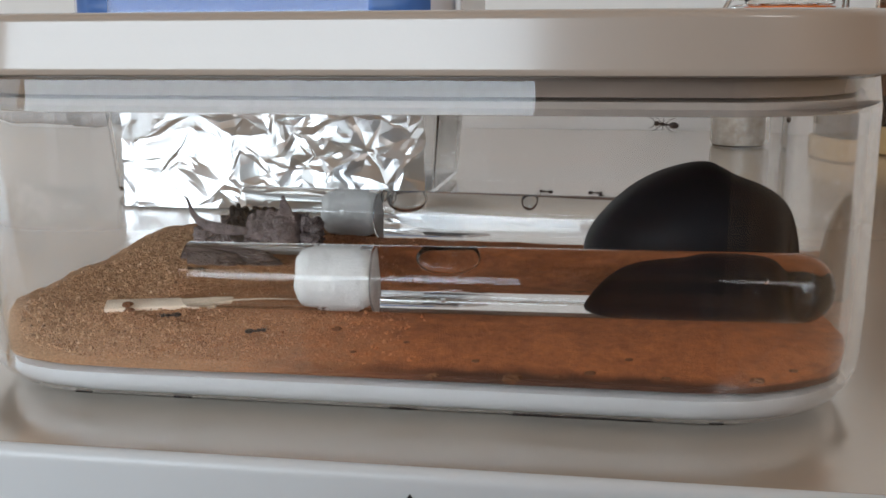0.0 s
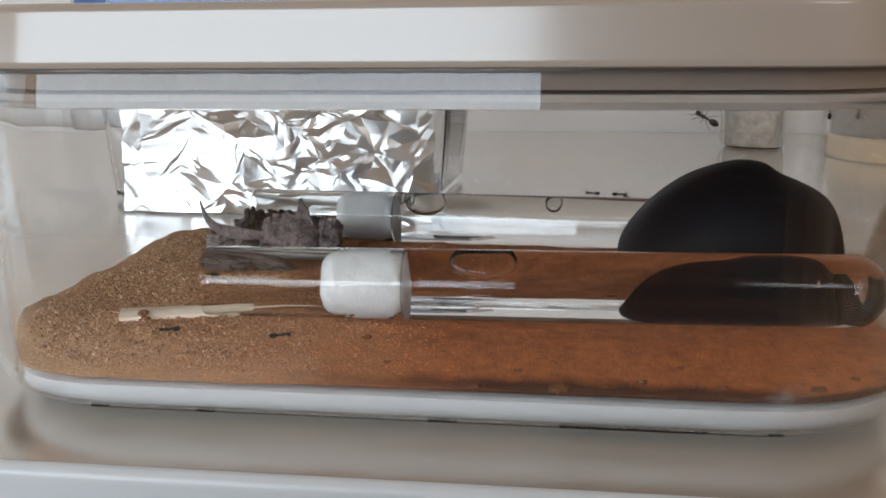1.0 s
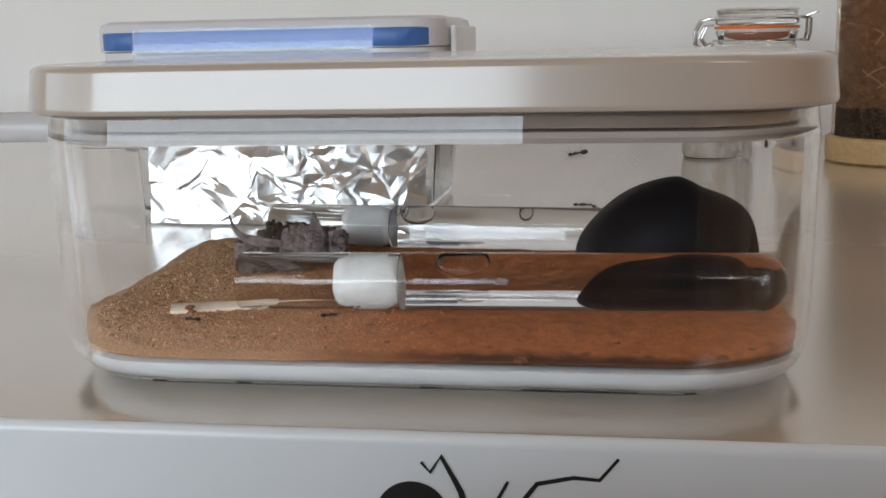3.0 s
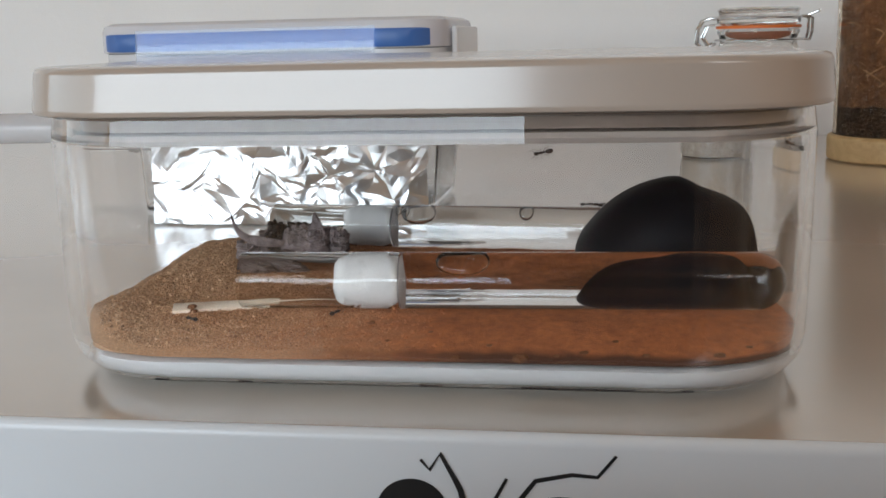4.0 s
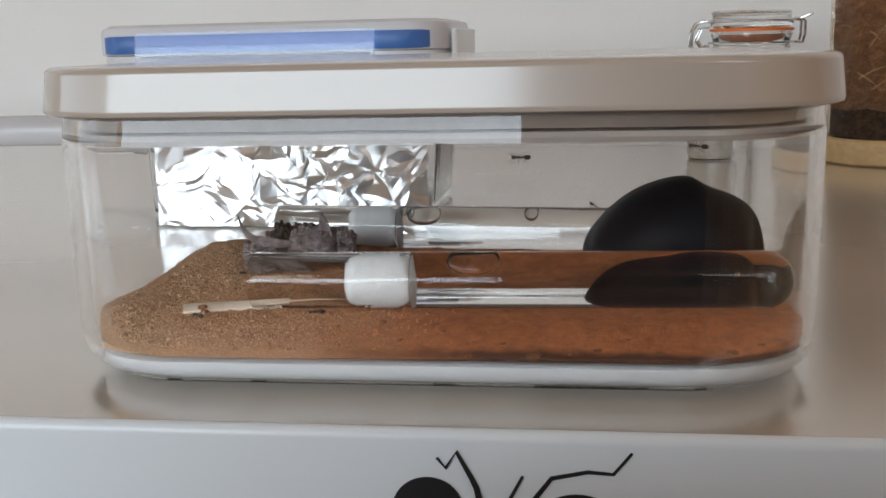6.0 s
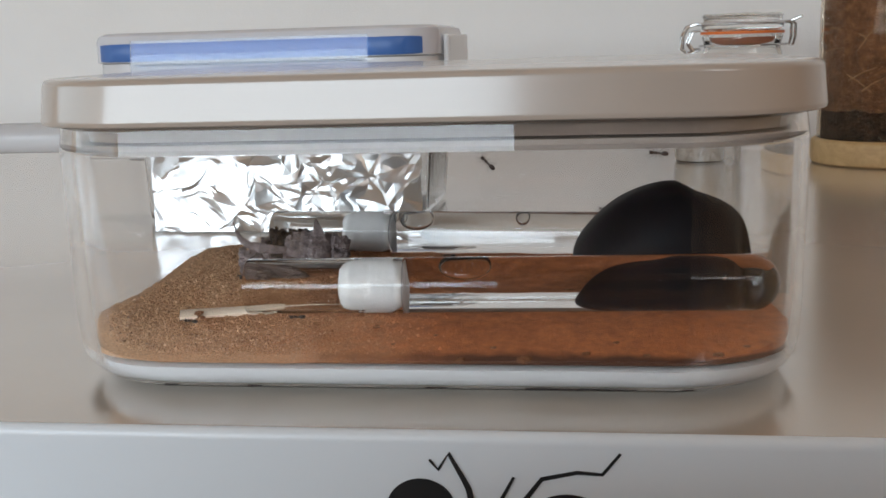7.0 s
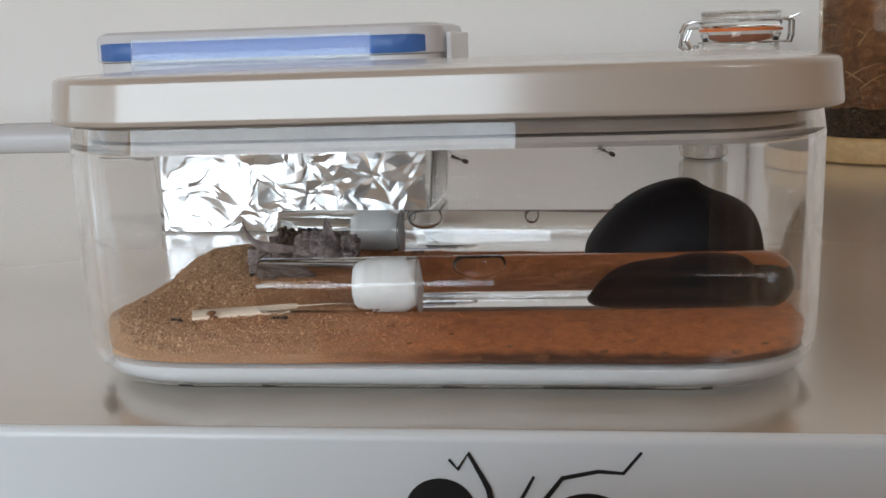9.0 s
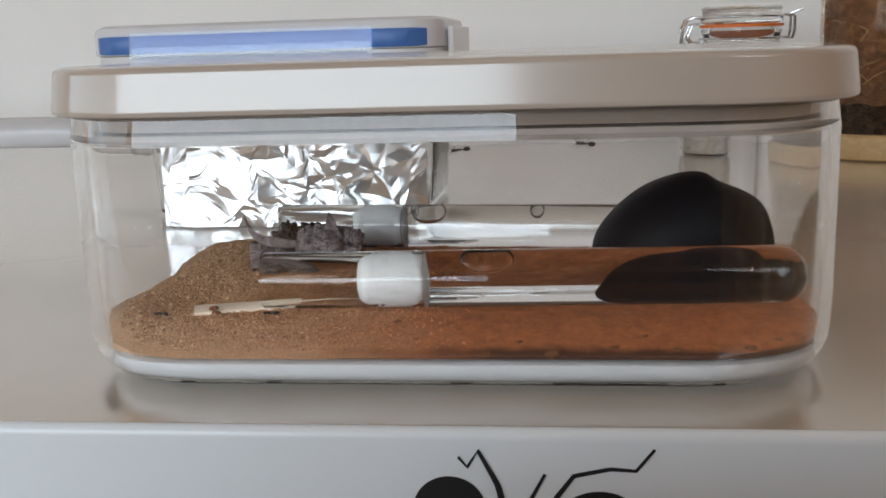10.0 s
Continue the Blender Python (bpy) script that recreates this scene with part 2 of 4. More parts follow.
def loft(bm, rings, closed=False, cap=True):
    """Faces between rings of points; caps at both ends, or the last ring joined to the first."""
    vs = [[bm.verts.new(p) for p in ring] for ring in rings]
    n = len(vs[0])
    pairs = list(zip(vs, vs[1:])) + ([(vs[-1], vs[0])] if closed else [])
    for a, b in pairs:
        for i in range(n):
            bm.faces.new((a[i], a[(i + 1) % n], b[(i + 1) % n], b[i]))
    if cap and not closed:
        bm.faces.new(vs[0][::-1])
        bm.faces.new(vs[-1])
    return vs


def rloft(bm, cx, cy, rows, n=12, side=10):
    """Loft of rounded rectangles: rows of (half x, half y, radius, z)."""
    return loft(bm, [[(x, y, z) for x, y in rrect(cx, cy, hx, hy, r, n, side)] for hx, hy, r, z in rows])


def lathe(bm, rows, axis="z", n=48, at=(0, 0, 0)):
    """A turned body: rows of (radius, height along the axis)."""
    def spot(r, h, a):
        c, s = r * math.cos(a), r * math.sin(a)
        return Vector((c, s, h) if axis == "z" else (h, c, s)) + Vector(at)
    return loft(bm, [[spot(max(r, 1e-5), h, 2 * math.pi * i / n) for i in range(n)] for r, h in rows])


def sweep(bm, path, r0, r1=None, n=8):
    """A round rod along a path, tapering from r0 to r1."""
    path = [Vector(p) for p in path]
    r1 = r0 if r1 is None else r1
    rings, up = [], Vector((0.13, 0.37, 0.92))
    for i, p in enumerate(path):
        d = (path[min(i + 1, len(path) - 1)] - path[max(i - 1, 0)]).normalized()
        u = d.cross(up if abs(d.dot(up)) < 0.95 else Vector((1, 0, 0))).normalized()
        v, r = d.cross(u), r0 + (r1 - r0) * i / max(len(path) - 1, 1)
        rings.append([p + r * (math.cos(a) * u + math.sin(a) * v) for a in (2 * math.pi * k / n for k in range(n))])
    return loft(bm, rings)


def ball(bm, centre, radii, u=16, v=10, wobble=0.0, scale=1.0):
    g = bmesh.ops.create_uvsphere(bm, u_segments=u, v_segments=v, radius=1.0)
    for w in g["verts"]:
        k = 1 + wobble * noise.noise(Vector(w.co) * scale + Vector(centre) * 57)
        w.co = Vector((w.co.x * radii[0], w.co.y * radii[1], w.co.z * radii[2])) * k + Vector(centre)
    return g["verts"]


def unshadowed(*obs):
    for ob in obs:
        ob.visible_shadow = False


def empty(name, m=None):
    ob = new(name)
    ob.empty_display_size = 0.01
    if m is not None:
        ob.matrix_basis = m
    return ob


# ---- the room ----
def build_room():
    x0, x1, y0, y1, z0, z1, t = WEST, 2.4, SOUTH, 0.70, -0.80, 2.60, 0.1
    b = bmesh.new
    tagged(part("wall_north", box(b(), x0 - t, x1 + t, y1, y1 + t, z0, z1), PAINT, smooth=False), "white painted plaster wall behind the table", "wall", kind="structure")
    bm = b()
    ya, yb, za, zb = SIDE_FILL
    box(bm, x0 - t, x0, y0, ya, z0, z1)
    box(bm, x0 - t, x0, yb, y1, z0, z1)
    box(bm, x0 - t, x0, ya, yb, z0, za)
    box(bm, x0 - t, x0, ya, yb, zb, z1)
    tagged(part("wall_west", bm, ROOM, smooth=False), "warm beige wall with one added fill opening", "wall", kind="structure")
    tagged(part("wall_east", box(b(), x1, x1 + t, y0, y1, z0, z1), ROOM, smooth=False), "warm beige painted wall", "wall", kind="structure")
    tagged(part("floor", box(b(), x0 - t, x1 + t, y0 - t, y1 + t, z0 - t, z0), FLOOR, smooth=False), "pale brown worn wooden floor", "floor", kind="structure")
    tagged(part("ceiling", box(b(), x0 - t, x1 + t, y0 - t, y1 + t, z1, z1 + t), CREAM, smooth=False), "cream painted ceiling", "ceiling", kind="structure")
    wx0, wx1, wz0, wz1 = WINDOW
    bm = bmesh.new()
    box(bm, x0 - t, wx0, y0 - t, y0, z0, z1)
    rx0, rx1, rz0, rz1 = RIGHT_FILL
    box(bm, wx1, rx0, y0 - t, y0, z0, z1)
    box(bm, rx1, x1 + t, y0 - t, y0, z0, z1)
    for a, b2, low, high in ((wx0, wx1, wz0, wz1), (rx0, rx1, rz0, rz1)):
        box(bm, a, b2, y0 - t, y0, z0, low)
        box(bm, a, b2, y0 - t, y0, high, z1)
    tagged(part("wall_south", bm, ROOM, smooth=False), "warm beige wall with a wide window and an added fill opening", "wall", kind="structure")
    # unseen block, standing in for the camera holder, added to block window light
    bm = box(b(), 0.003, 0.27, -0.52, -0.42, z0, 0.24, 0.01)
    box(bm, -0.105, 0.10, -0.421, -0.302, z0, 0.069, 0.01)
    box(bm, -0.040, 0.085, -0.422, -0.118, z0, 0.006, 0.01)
    tagged(part("light_blocker", bm, BLOCKER, smooth=False), "unseen dark brown block with two ledges, added to shade the cabinet", "wall", kind="structure")


build_room()


# ---- the white cabinet that all stands on ----
TABLE, EDGE = 0.0037, -0.0425  # height of the worktop, y of its front

def build_cabinet():
    thing = tagged(empty("cabinet", pose(0, 0, 0)), "white lacquered cabinet with a glossy top", "cabinet")
    bm = bmesh.new()
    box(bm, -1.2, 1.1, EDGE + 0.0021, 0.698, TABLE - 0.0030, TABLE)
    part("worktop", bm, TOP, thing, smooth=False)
    bm = bmesh.new()
    prof = [(EDGE + 0.0020 - 0.0020 * math.sin(a), TABLE - 0.0031 + 0.0031 * math.cos(a)) for a in (math.pi / 2 * (1 - k / 14) for k in range(15))] + [(EDGE + 0.0020, TABLE - 0.0031)]
    loft(bm, [[(x, y, z) for y, z in prof] for x in (-1.2, 1.1)])
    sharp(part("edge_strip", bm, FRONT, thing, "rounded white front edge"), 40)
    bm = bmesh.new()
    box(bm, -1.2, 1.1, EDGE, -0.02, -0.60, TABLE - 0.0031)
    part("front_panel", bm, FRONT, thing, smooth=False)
    bm = bmesh.new()
    box(bm, -1.19, 1.09, -0.0195, 0.69, -0.795, TABLE - 0.0033)
    part("carcass", bm, FRONT, thing, smooth=False)


build_cabinet()


def build_sticker():
    """The black ant cut from vinyl on the front."""
    y, size = EDGE - 0.0003, 0.9749
    thing = tagged(empty("ant_sticker", pose(0.021, y, -0.02)), "flat black vinyl ant silhouette on the white cabinet front", "sticker")
    back = thing.matrix_basis.inverted()

    def put(name, rings_of):
        bm = bmesh.new()
        for rings in rings_of:
            loft(bm, rings)
        for v in bm.verts:
            v.co.x, v.co.z = 0.0450 + size * (v.co.x - 0.0450), 0.0963 + size * (v.co.z - 0.0963)
        bmesh.ops.transform(bm, verts=bm.verts, matrix=back)
        part(name, bm, BLACK, thing, smooth=False)

    def blob(cx, cz, rx, rz, tilt=0.0):
        ring = []
        for k in range(40):
            a = 2 * math.pi * k / 40
            u, w = rx * math.cos(a), rz * math.sin(a)
            ring.append((cx + u * math.cos(tilt) - w * math.sin(tilt), cz + u * math.sin(tilt) + w * math.cos(tilt)))
        put("body_segment", [[[(u, yy, w) for u, w in ring] for yy in (y, y + 0.0002)]])

    def limb(pts, w0, w1):
        left, right = [], []
        for i, p in enumerate(pts):
            a, b = Vector(pts[max(i - 1, 0)]), Vector(pts[min(i + 1, len(pts) - 1)])
            d = (b - a).normalized()
            off = Vector((-d.y, d.x)) * (w0 + (w1 - w0) * i / (len(pts) - 1)) / 2
            left.append(Vector(p) + off)
            right.append(Vector(p) - off)
        ring = left + right[::-1]
        put("leg", [[[(u, yy, w) for u, w in ring] for yy in (y - 0.00004, y + 0.0002)]])

    blob(0.0053, -0.0195, 0.0090, 0.0086, 0.1)
    blob(0.0215, -0.0230, 0.0100, 0.0062, -0.1)
    blob(0.0415, -0.0225, 0.0105, 0.0082, 0.15)
    limb([(0.0078, -0.0058), (0.0100, -0.0084), (0.0127, -0.0041), (0.0163, -0.0108), (0.0175, -0.0133), (0.0190, -0.0200)], 0.0007, 0.0017)
    limb([(0.0289, -0.0100), (0.0256, -0.0163), (0.0235, -0.0210)], 0.0007, 0.0012)
    limb([(0.0552, -0.0033), (0.0508, -0.0088), (0.0447, -0.0084), (0.0359, -0.0103), (0.0318, -0.0158), (0.0290, -0.0210)], 0.0007, 0.0014)


build_sticker()

# ---- the clear storage box ----
BX, BY = 0.0015, 0.0530  # centre of the box
# outer and inner walls: inset from the rim, z
OUT = [(0.0008, 0.0765), (0.0001, 0.0708), (0.0000, 0.0702), (0.0000, 0.0696), (0.0002, 0.0480), (0.0005, 0.0240), (0.0008, 0.0170), (0.0012, 0.0138), (0.0019, 0.0113), (0.0032, 0.0090), (0.0052, 0.0069), (0.0078, 0.0053), (0.0110, 0.0044), (0.0150, 0.0039)]
INN = [(0.0155, 0.0054), (0.0114, 0.0057), (0.0086, 0.0064), (0.0064, 0.0076), (0.0047, 0.0095), (0.0040, 0.0117), (0.0038, 0.0138), (0.0034, 0.0170), (0.0030, 0.0240), (0.0026, 0.0480), (0.0024, 0.0700), (0.0026, 0.0765)]
HX, HY, RR = 0.1052, 0.0755, 0.036
RI = RR + 0.002  # the corners are thicker than the walls


def build_box():
    thing = tagged(empty("storage_box", pose(BX, BY, 0)), "clear plastic storage box with a white lid, holding sand", "storage box")
    bm = bmesh.new()
    rows = [(HX - d, HY - d, RI - d * 0.6, z) for d, z in INN] + [(HX - d, HY - d, RR - d * 0.6, z) for d, z in OUT]
    loft(bm, [[(x, y, z) for x, y in rrect(0, 0, hx, hy, r, 16, 8)] for hx, hy, r, z in rows], closed=True)
    body = sharp(part("body", bm, CLEAR, thing, "clear tapering plastic body with rounded corners"), 50)
    bm = bmesh.new()
    rows = [(0.05, 0.03, 0.02, 0.0128)] + [(HX - d, HY - d, RI + 0.001 - d * 0.6, z) for d, z in ((0.0060, 0.0128), (0.0046, 0.0122), (0.0052, 0.0098), (0.0068, 0.0079), (0.0089, 0.0067), (0.0116, 0.0060), (0.0156, 0.0056))] + [(0.05, 0.03, 0.02, 0.0056)]
    rloft(bm, 0, 0, rows, 16, 8)
    base = sharp(part("base", bm, BASE, thing, "pale floor added for brightness inside the rounded clear bottom"), 50)
    unshadowed(body, base)
    lid = bmesh.new()
    hx, hy, r = 0.1093, 0.0780, 0.038
    rows = [(hx - 0.0055, hy - 0.0055, r - 0.005, 0.0778), (hx - 0.0012, hy - 0.0012, r - 0.001, 0.0773), (hx - 0.0002, hy - 0.0002, r, 0.0777), (hx, hy, r, 0.0786), (hx - 0.00005, hy - 0.00005, r, 0.0791), (hx - 0.00085, hy - 0.00085, r, 0.0882), (hx - 0.0009, hy - 0.0009, r, 0.0887), (hx - 0.0014, hy - 0.0014, r, 0.0896), (hx - 0.0024, hy - 0.0024, r, 0.0900), (hx - 0.006, hy - 0.006, r - 0.004, 0.0901)]
    rloft(lid, 0, 0, rows, 16, 8)
    lid = sharp(part("lid", lid, LID, thing, "glossy white plastic lid"), 40)
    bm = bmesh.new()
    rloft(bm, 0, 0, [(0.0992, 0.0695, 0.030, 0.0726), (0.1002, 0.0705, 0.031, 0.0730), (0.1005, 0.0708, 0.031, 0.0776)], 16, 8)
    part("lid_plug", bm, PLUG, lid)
    bm = bmesh.new()
    rloft(bm, 0, 0, [(0.0977, 0.0680, 0.029, 0.0692), (0.1012, 0.0715, 0.032, 0.0696), (0.1019, 0.0722, 0.032, 0.0709), (0.1012, 0.0715, 0.032, 0.0722), (0.0982, 0.0685, 0.029, 0.0725)], 16, 8)
    part("seal", bm, SEAL, lid, "pale silicone seal ring")
    # thin dark lines low along the front of the body
    for x0, x1, y in ((-0.0680, -0.0640, -0.0172), (-0.0445, -0.0405, -0.0174), (0.0045, 0.0105, -0.0174), (0.0310, 0.0600, -0.0174), (0.0715, 0.0745, -0.0168)):
        bm = bmesh.new()
        sweep(bm, [(x0 + (x1 - x0) * k / 6 - BX, y - BY, 0.00668 + 0.00004 * math.sin(k * 2.3)) for k in range(7)], 0.00030, 0.00020, 6)
        part("dark_streak", bm, DARK, thing, "thin dark line under the rim")


build_box()
FLAT = 0.0187  # level of the sand


def sand_height(x, y):
    """Height of the sand at a place in the world."""
    q = Vector((x, y, 0.3))
    z = FLAT + 0.0007 * noise.noise(q * 45) + 0.0005 * noise.noise(q * 130) + 0.00035 * noise.noise(q * 330)
    z += 0.0022 * math.exp(-((x + 0.088) ** 2 + (y - 0.105) ** 2) / 0.0009)
    z += 0.0016 * math.exp(-((x + 0.098) / 0.012) ** 2) * max(0.0, 1 - abs(y - 0.01) / 0.05)
    right = max(0.0, min(1.0, (x + 0.045 + 0.012 * noise.noise(q * 60)) / 0.06))
    s = max(0.0, min(1.0, (0.006 - y) / 0.025))
    rim = 0.0139 + 0.0010 * right
    z += (1 - right) * (0.0006 * noise.noise(q * 420) + 0.0004 * noise.noise(q * 900))
    z -= 0.0045 * max(0.0, min(1.0, (y - 0.106) / 0.008)) * max(0.0, min(1.0, (x + 0.045) / 0.02))
    z = z + (rim + 0.0003 * noise.noise(q * 90) - z) * s**1.5 * 0.98
    return z


def build_sand():
    bm = bmesh.new()
    rings = []
    for d, z in ((0.0100, 0.0133), (0.0060, 0.0134), (0.0042, 0.0140), (0.0037, 0.0168)):
        rings.append([(x, y, min(z, sand_height(x, y) - 0.0002)) for x, y in rrect(BX, BY, HX - d, HY - d, RI - d * 0.6, 16, 30)])
    d = 0.0036
    edge = rrect(BX, BY, HX - d, HY - d, RI - d * 0.6, 16, 30)
    for k in range(70):
        s = 1 - k / 70
        s = s if k else 1.0
        ring = []
        for x, y in edge:
            px, py = BX + (x - BX) * s, BY + (y - BY) * s
            ring.append((px, py, sand_height(px, py)))
        rings.append(ring)
    loft(bm, rings)
    tagged(part("sand", bm, SAND), "orange-brown fine sand filling the bottom of the box", "sand", kind="stuff")
    # loose grains on the surface
    rng = np.random.default_rng(4)
    verts, faces = [], []
    tries = 0
    while len(verts) < 6 * 34000 and tries < 120000:
        tries += 1
        x, y = BX + rng.uniform(-1, 1) * (HX - 0.007), BY + rng.uniform(-1, 1) * (HY - 0.007)
        if rng.random() < min(1.0, (x + 0.075) / 0.085):
            continue
        dx, dy = abs(x - BX) - (HX - 0.036), abs(y - BY) - (HY - 0.036)
        if dx > 0 and dy > 0 and dx * dx + dy * dy > 0.028**2:
            continue
        r = rng.uniform(0.00014, 0.00034) if rng.random() < 0.95 else rng.uniform(0.0003, 0.0007)
        c = Vector((x, y, sand_height(x, y) + r * 0.25))
        q = Euler(rng.uniform(0, 6.28, 3).tolist()).to_matrix()
        k = len(verts)
        for v in ((1, 0, 0), (-1, 0, 0), (0, 1, 0), (0, -1, 0), (0, 0, 1), (0, 0, -1)):
            verts.append(c + q @ (Vector(v) * r * rng.uniform(0.7, 1.3)))
        faces += [(k + a, k + b, k + e) for a, b, e in ((0, 2, 4), (2, 1, 4), (1, 3, 4), (3, 0, 4), (2, 0, 5), (1, 2, 5), (3, 1, 5), (0, 3, 5))]
    me = bpy.data.meshes.new("sand_grains")
    me.from_pydata(verts, [], faces)
    m = GRAIN
    geo = m.node_tree.nodes.new("ShaderNodeNewGeometry")
    ramp = m.node_tree.nodes.new("ShaderNodeValToRGB")
    e = ramp.color_ramp.elements
    e.new(0.5), e.new(0.9)
    for el, (at, rgb) in zip(e, ((0.0, (0.21, 0.11, 0.057)), (0.3, (0.43, 0.245, 0.130)), (0.9, (0.57, 0.34, 0.190)), (1.0, (0.74, 0.50, 0.32)))):
        el.position, el.color = at, (*rgb, 1)
    m.node_tree.links.new(geo.outputs["Random Per Island"], ramp.inputs[0])
    m.node_tree.links.new(ramp.outputs[0], m.node_tree.nodes["Principled BSDF"].inputs["Base Color"])
    damp_and_shade(m)
    me.materials.append(m)
    tagged(new("sand_grains", me), "loose brown and pale sand grains on the sand", "sand", kind="stuff")


build_sand()


# ---- the two water tubes ----
def along(p0, p1, roll=0.0):
    """A pose at p0 whose x axis points to p1."""
    x = (Vector(p1) - Vector(p0)).normalized()
    y = Vector((0, 0, 1)).cross(x).normalized()
    return Matrix.Translation(p0) @ Matrix((x, y, x.cross(y))).transposed().to_4x4() @ pose(0, 0, 0, roll)


def build_tube(p0, p1, plug, bubbles, label):
    thing = tagged(empty("test_tube", along(p0, p1)), label, "test tube", "water tubes in the box")
    n, ro, ri, length = 64, 0.0082, 0.0073, (Vector(p1) - Vector(p0)).length
    cap = [(ro * math.cos(a), length - ro + ro * math.sin(a)) for a in (math.pi / 2 * k / 12 for k in range(13))]
    end = plug[1] - 0.0015
    bm = bmesh.new()
    lathe(bm, [(0, end)] + [(ro, end)] + cap, "x", n)
    glass = part("glass", bm, GLASS, thing, "closed end of the glass tube full of water")
    bm = bmesh.new()
    rows = [(ri, end - 0.00002), (ri, 0.0003), (ri + 0.00015, 0.0), (ro - 0.00015, 0.0), (ro, 0.0003), (ro, end - 0.00002)]
    loft(bm, [[(h, r * math.cos(a), r * math.sin(a)) for a in (2 * math.pi * k / n for k in range(n))] for r, h in rows], closed=True)
    mouth = part("mouth", bm, JAR, thing, "open glass end with air inside")
    bm = bmesh.new()
    a, b = plug
    rows = []
    for k in range(25):
        u = k / 24
        h = a + (b - a) * u
        r = 0.0074 * min(1.0, (max(1 - abs(2 * u - 1) ** 7, 0)) ** 0.5 + 0.02)
        rows.append((r, h))
    lathe(bm, rows, "x", 40)
    for v in bm.verts:
        r = math.hypot(v.co.y, v.co.z)
        k = 1 + 0.05 * noise.noise(Vector(v.co) * 200) + 0.02 * noise.noise(Vector(v.co) * 700)
        if r > 1e-4:
            s = min(k, 0.00745 / r)
            v.co.y, v.co.z = v.co.y * s, v.co.z * s
        v.co.x += 0.0014 * noise.noise(Vector(v.co) * 170 + Vector((5, 5, 5)))
    part("cotton_plug", bm, COTTON, thing, "white cotton wool plug")
    made = [glass, mouth]
    for s, up, rx, ry, rz in bubbles:
        bm = bmesh.new()
        ball(bm, (s, 0, up), (rx, ry, rz), 28, 18)
        bmesh.ops.recalc_face_normals(bm, faces=bm.faces)
        bmesh.ops.reverse_faces(bm, faces=bm.faces)
        made.append(part("air_bubble", bm, WATER, thing, flip=False))
    unshadowed(*made)
    return thing


FRONT0, FRONT1 = (-0.0522, 0.0140, 0.0272), (0.1028, 0.0197, 0.0272)
BACK0, BACK1 = (-0.0728, 0.1140, 0.0262), (0.0770, 0.1030, 0.0262)
build_tube(FRONT0, FRONT1, (0.0275, 0.0480), [(0.0645, 0.0044, 0.0078, 0.0056, 0.0033), (0.1392, 0.0012, 0.0006, 0.0006, 0.0006), (0.0633, -0.0035, 0.0007, 0.0006, 0.0005)], "glass water tube with cotton plug lying at the box front")
build_tube(BACK0, BACK1, (0.0280, 0.0487), [(0.0570, 0.0040, 0.0066, 0.0056, 0.0034), (0.0492, 0.0052, 0.0013, 0.0020, 0.0020), (0.0514, 0.0050, 0.0014, 0.0022, 0.0022), (0.0972, 0.0048, 0.0027, 0.0028, 0.0026)], "glass water tube with cotton plug along the rear wall")


# ---- stone, bark, stick and crumbs ----
def build_stone():
    bm = bmesh.new()
    cx, cy, cz = 0.0705, 0.0525, 0.0170
    tops = [(-0.0290, 0.000), (-0.0285, 0.006), (-0.0270, 0.0135), (-0.0235, 0.0190), (-0.0185, 0.0245), (-0.0125, 0.0292), (-0.0060, 0.0324), (0.0010, 0.0344), (0.0060, 0.0344), (0.0100, 0.0331), (0.0130, 0.0316), (0.0168, 0.0303), (0.0210, 0.0287), (0.0256, 0.0256), (0.0284, 0.0205), (0.0298, 0.0125), (0.0284, 0.005), (0.0276, 0.0)]
    rings = []
    fine = []
    for k in range(len(tops) - 1):
        q = [Vector(tops[min(max(k + i, 0), len(tops) - 1)]) for i in (-1, 0, 1, 2)]
        for i in range(4):
            w = i / 4
            fine.append(0.5 * (2 * q[1] + (q[2] - q[0]) * w + (2 * q[0] - 5 * q[1] + 4 * q[2] - q[3]) * w**2 + (3 * q[1] - 3 * q[2] + q[3] - q[0]) * w**3))
    for x, h in fine + [tops[-1]]:
        u = (x + 0.0015) / 0.0280
        half = 0.0240 * max(1 - abs(u) ** 3.0, 0.05) ** 0.5
        shift = -0.004 * u
        ring = []
        for k in range(72):
            a = 2 * math.pi * k / 72
            c, s = math.cos(a), math.sin(a)
            yy = half * math.copysign(abs(c) ** 0.85, c)
            zz = h * 0.5 + (h * 0.5 + 0.002) * math.copysign(abs(s) ** 0.9, s)
            if s < 0.3:
                yy = half * math.copysign(abs(c) ** (0.85 - 0.6 * min(1, 0.3 - s)), c)
            low = max(0.0, 1 - zz / 0.011)
            tuck = 1 - (0.30 if x < 0 else 0.06) * low ** 1.5
            ring.append((cx + x * tuck, cy + shift + yy * tuck, cz + zz - 0.001))
        rings.append(ring)
    loft(bm, rings)
    for _ in range(5):
        bmesh.ops.smooth_vert(bm, verts=bm.verts, factor=0.5, use_axis_x=True, use_axis_y=True, use_axis_z=True)
    tagged(part("stone", bm, STONE), "smooth black rounded pebble resting on the sand", "stone")


build_stone()


def rough_ball(bm, centre, radii, u, v, wobble, scale, cracks=0.0):
    """A lump with coarse and fine relief and sunken cracks."""
    for w in ball(bm, (0, 0, 0), radii, u, v):
        q = Vector(w.co) * scale + Vector(centre) * 90
        k = 1 + wobble * noise.noise(q) + 0.35 * wobble * noise.noise(q * 3.1)
        ridge = abs(noise.noise(q * 0.9 + Vector((9, 4, 2))))
        if ridge < 0.07:
            k -= cracks * (1 - ridge / 0.07)
        w.co = Vector(w.co) * k + Vector(centre)


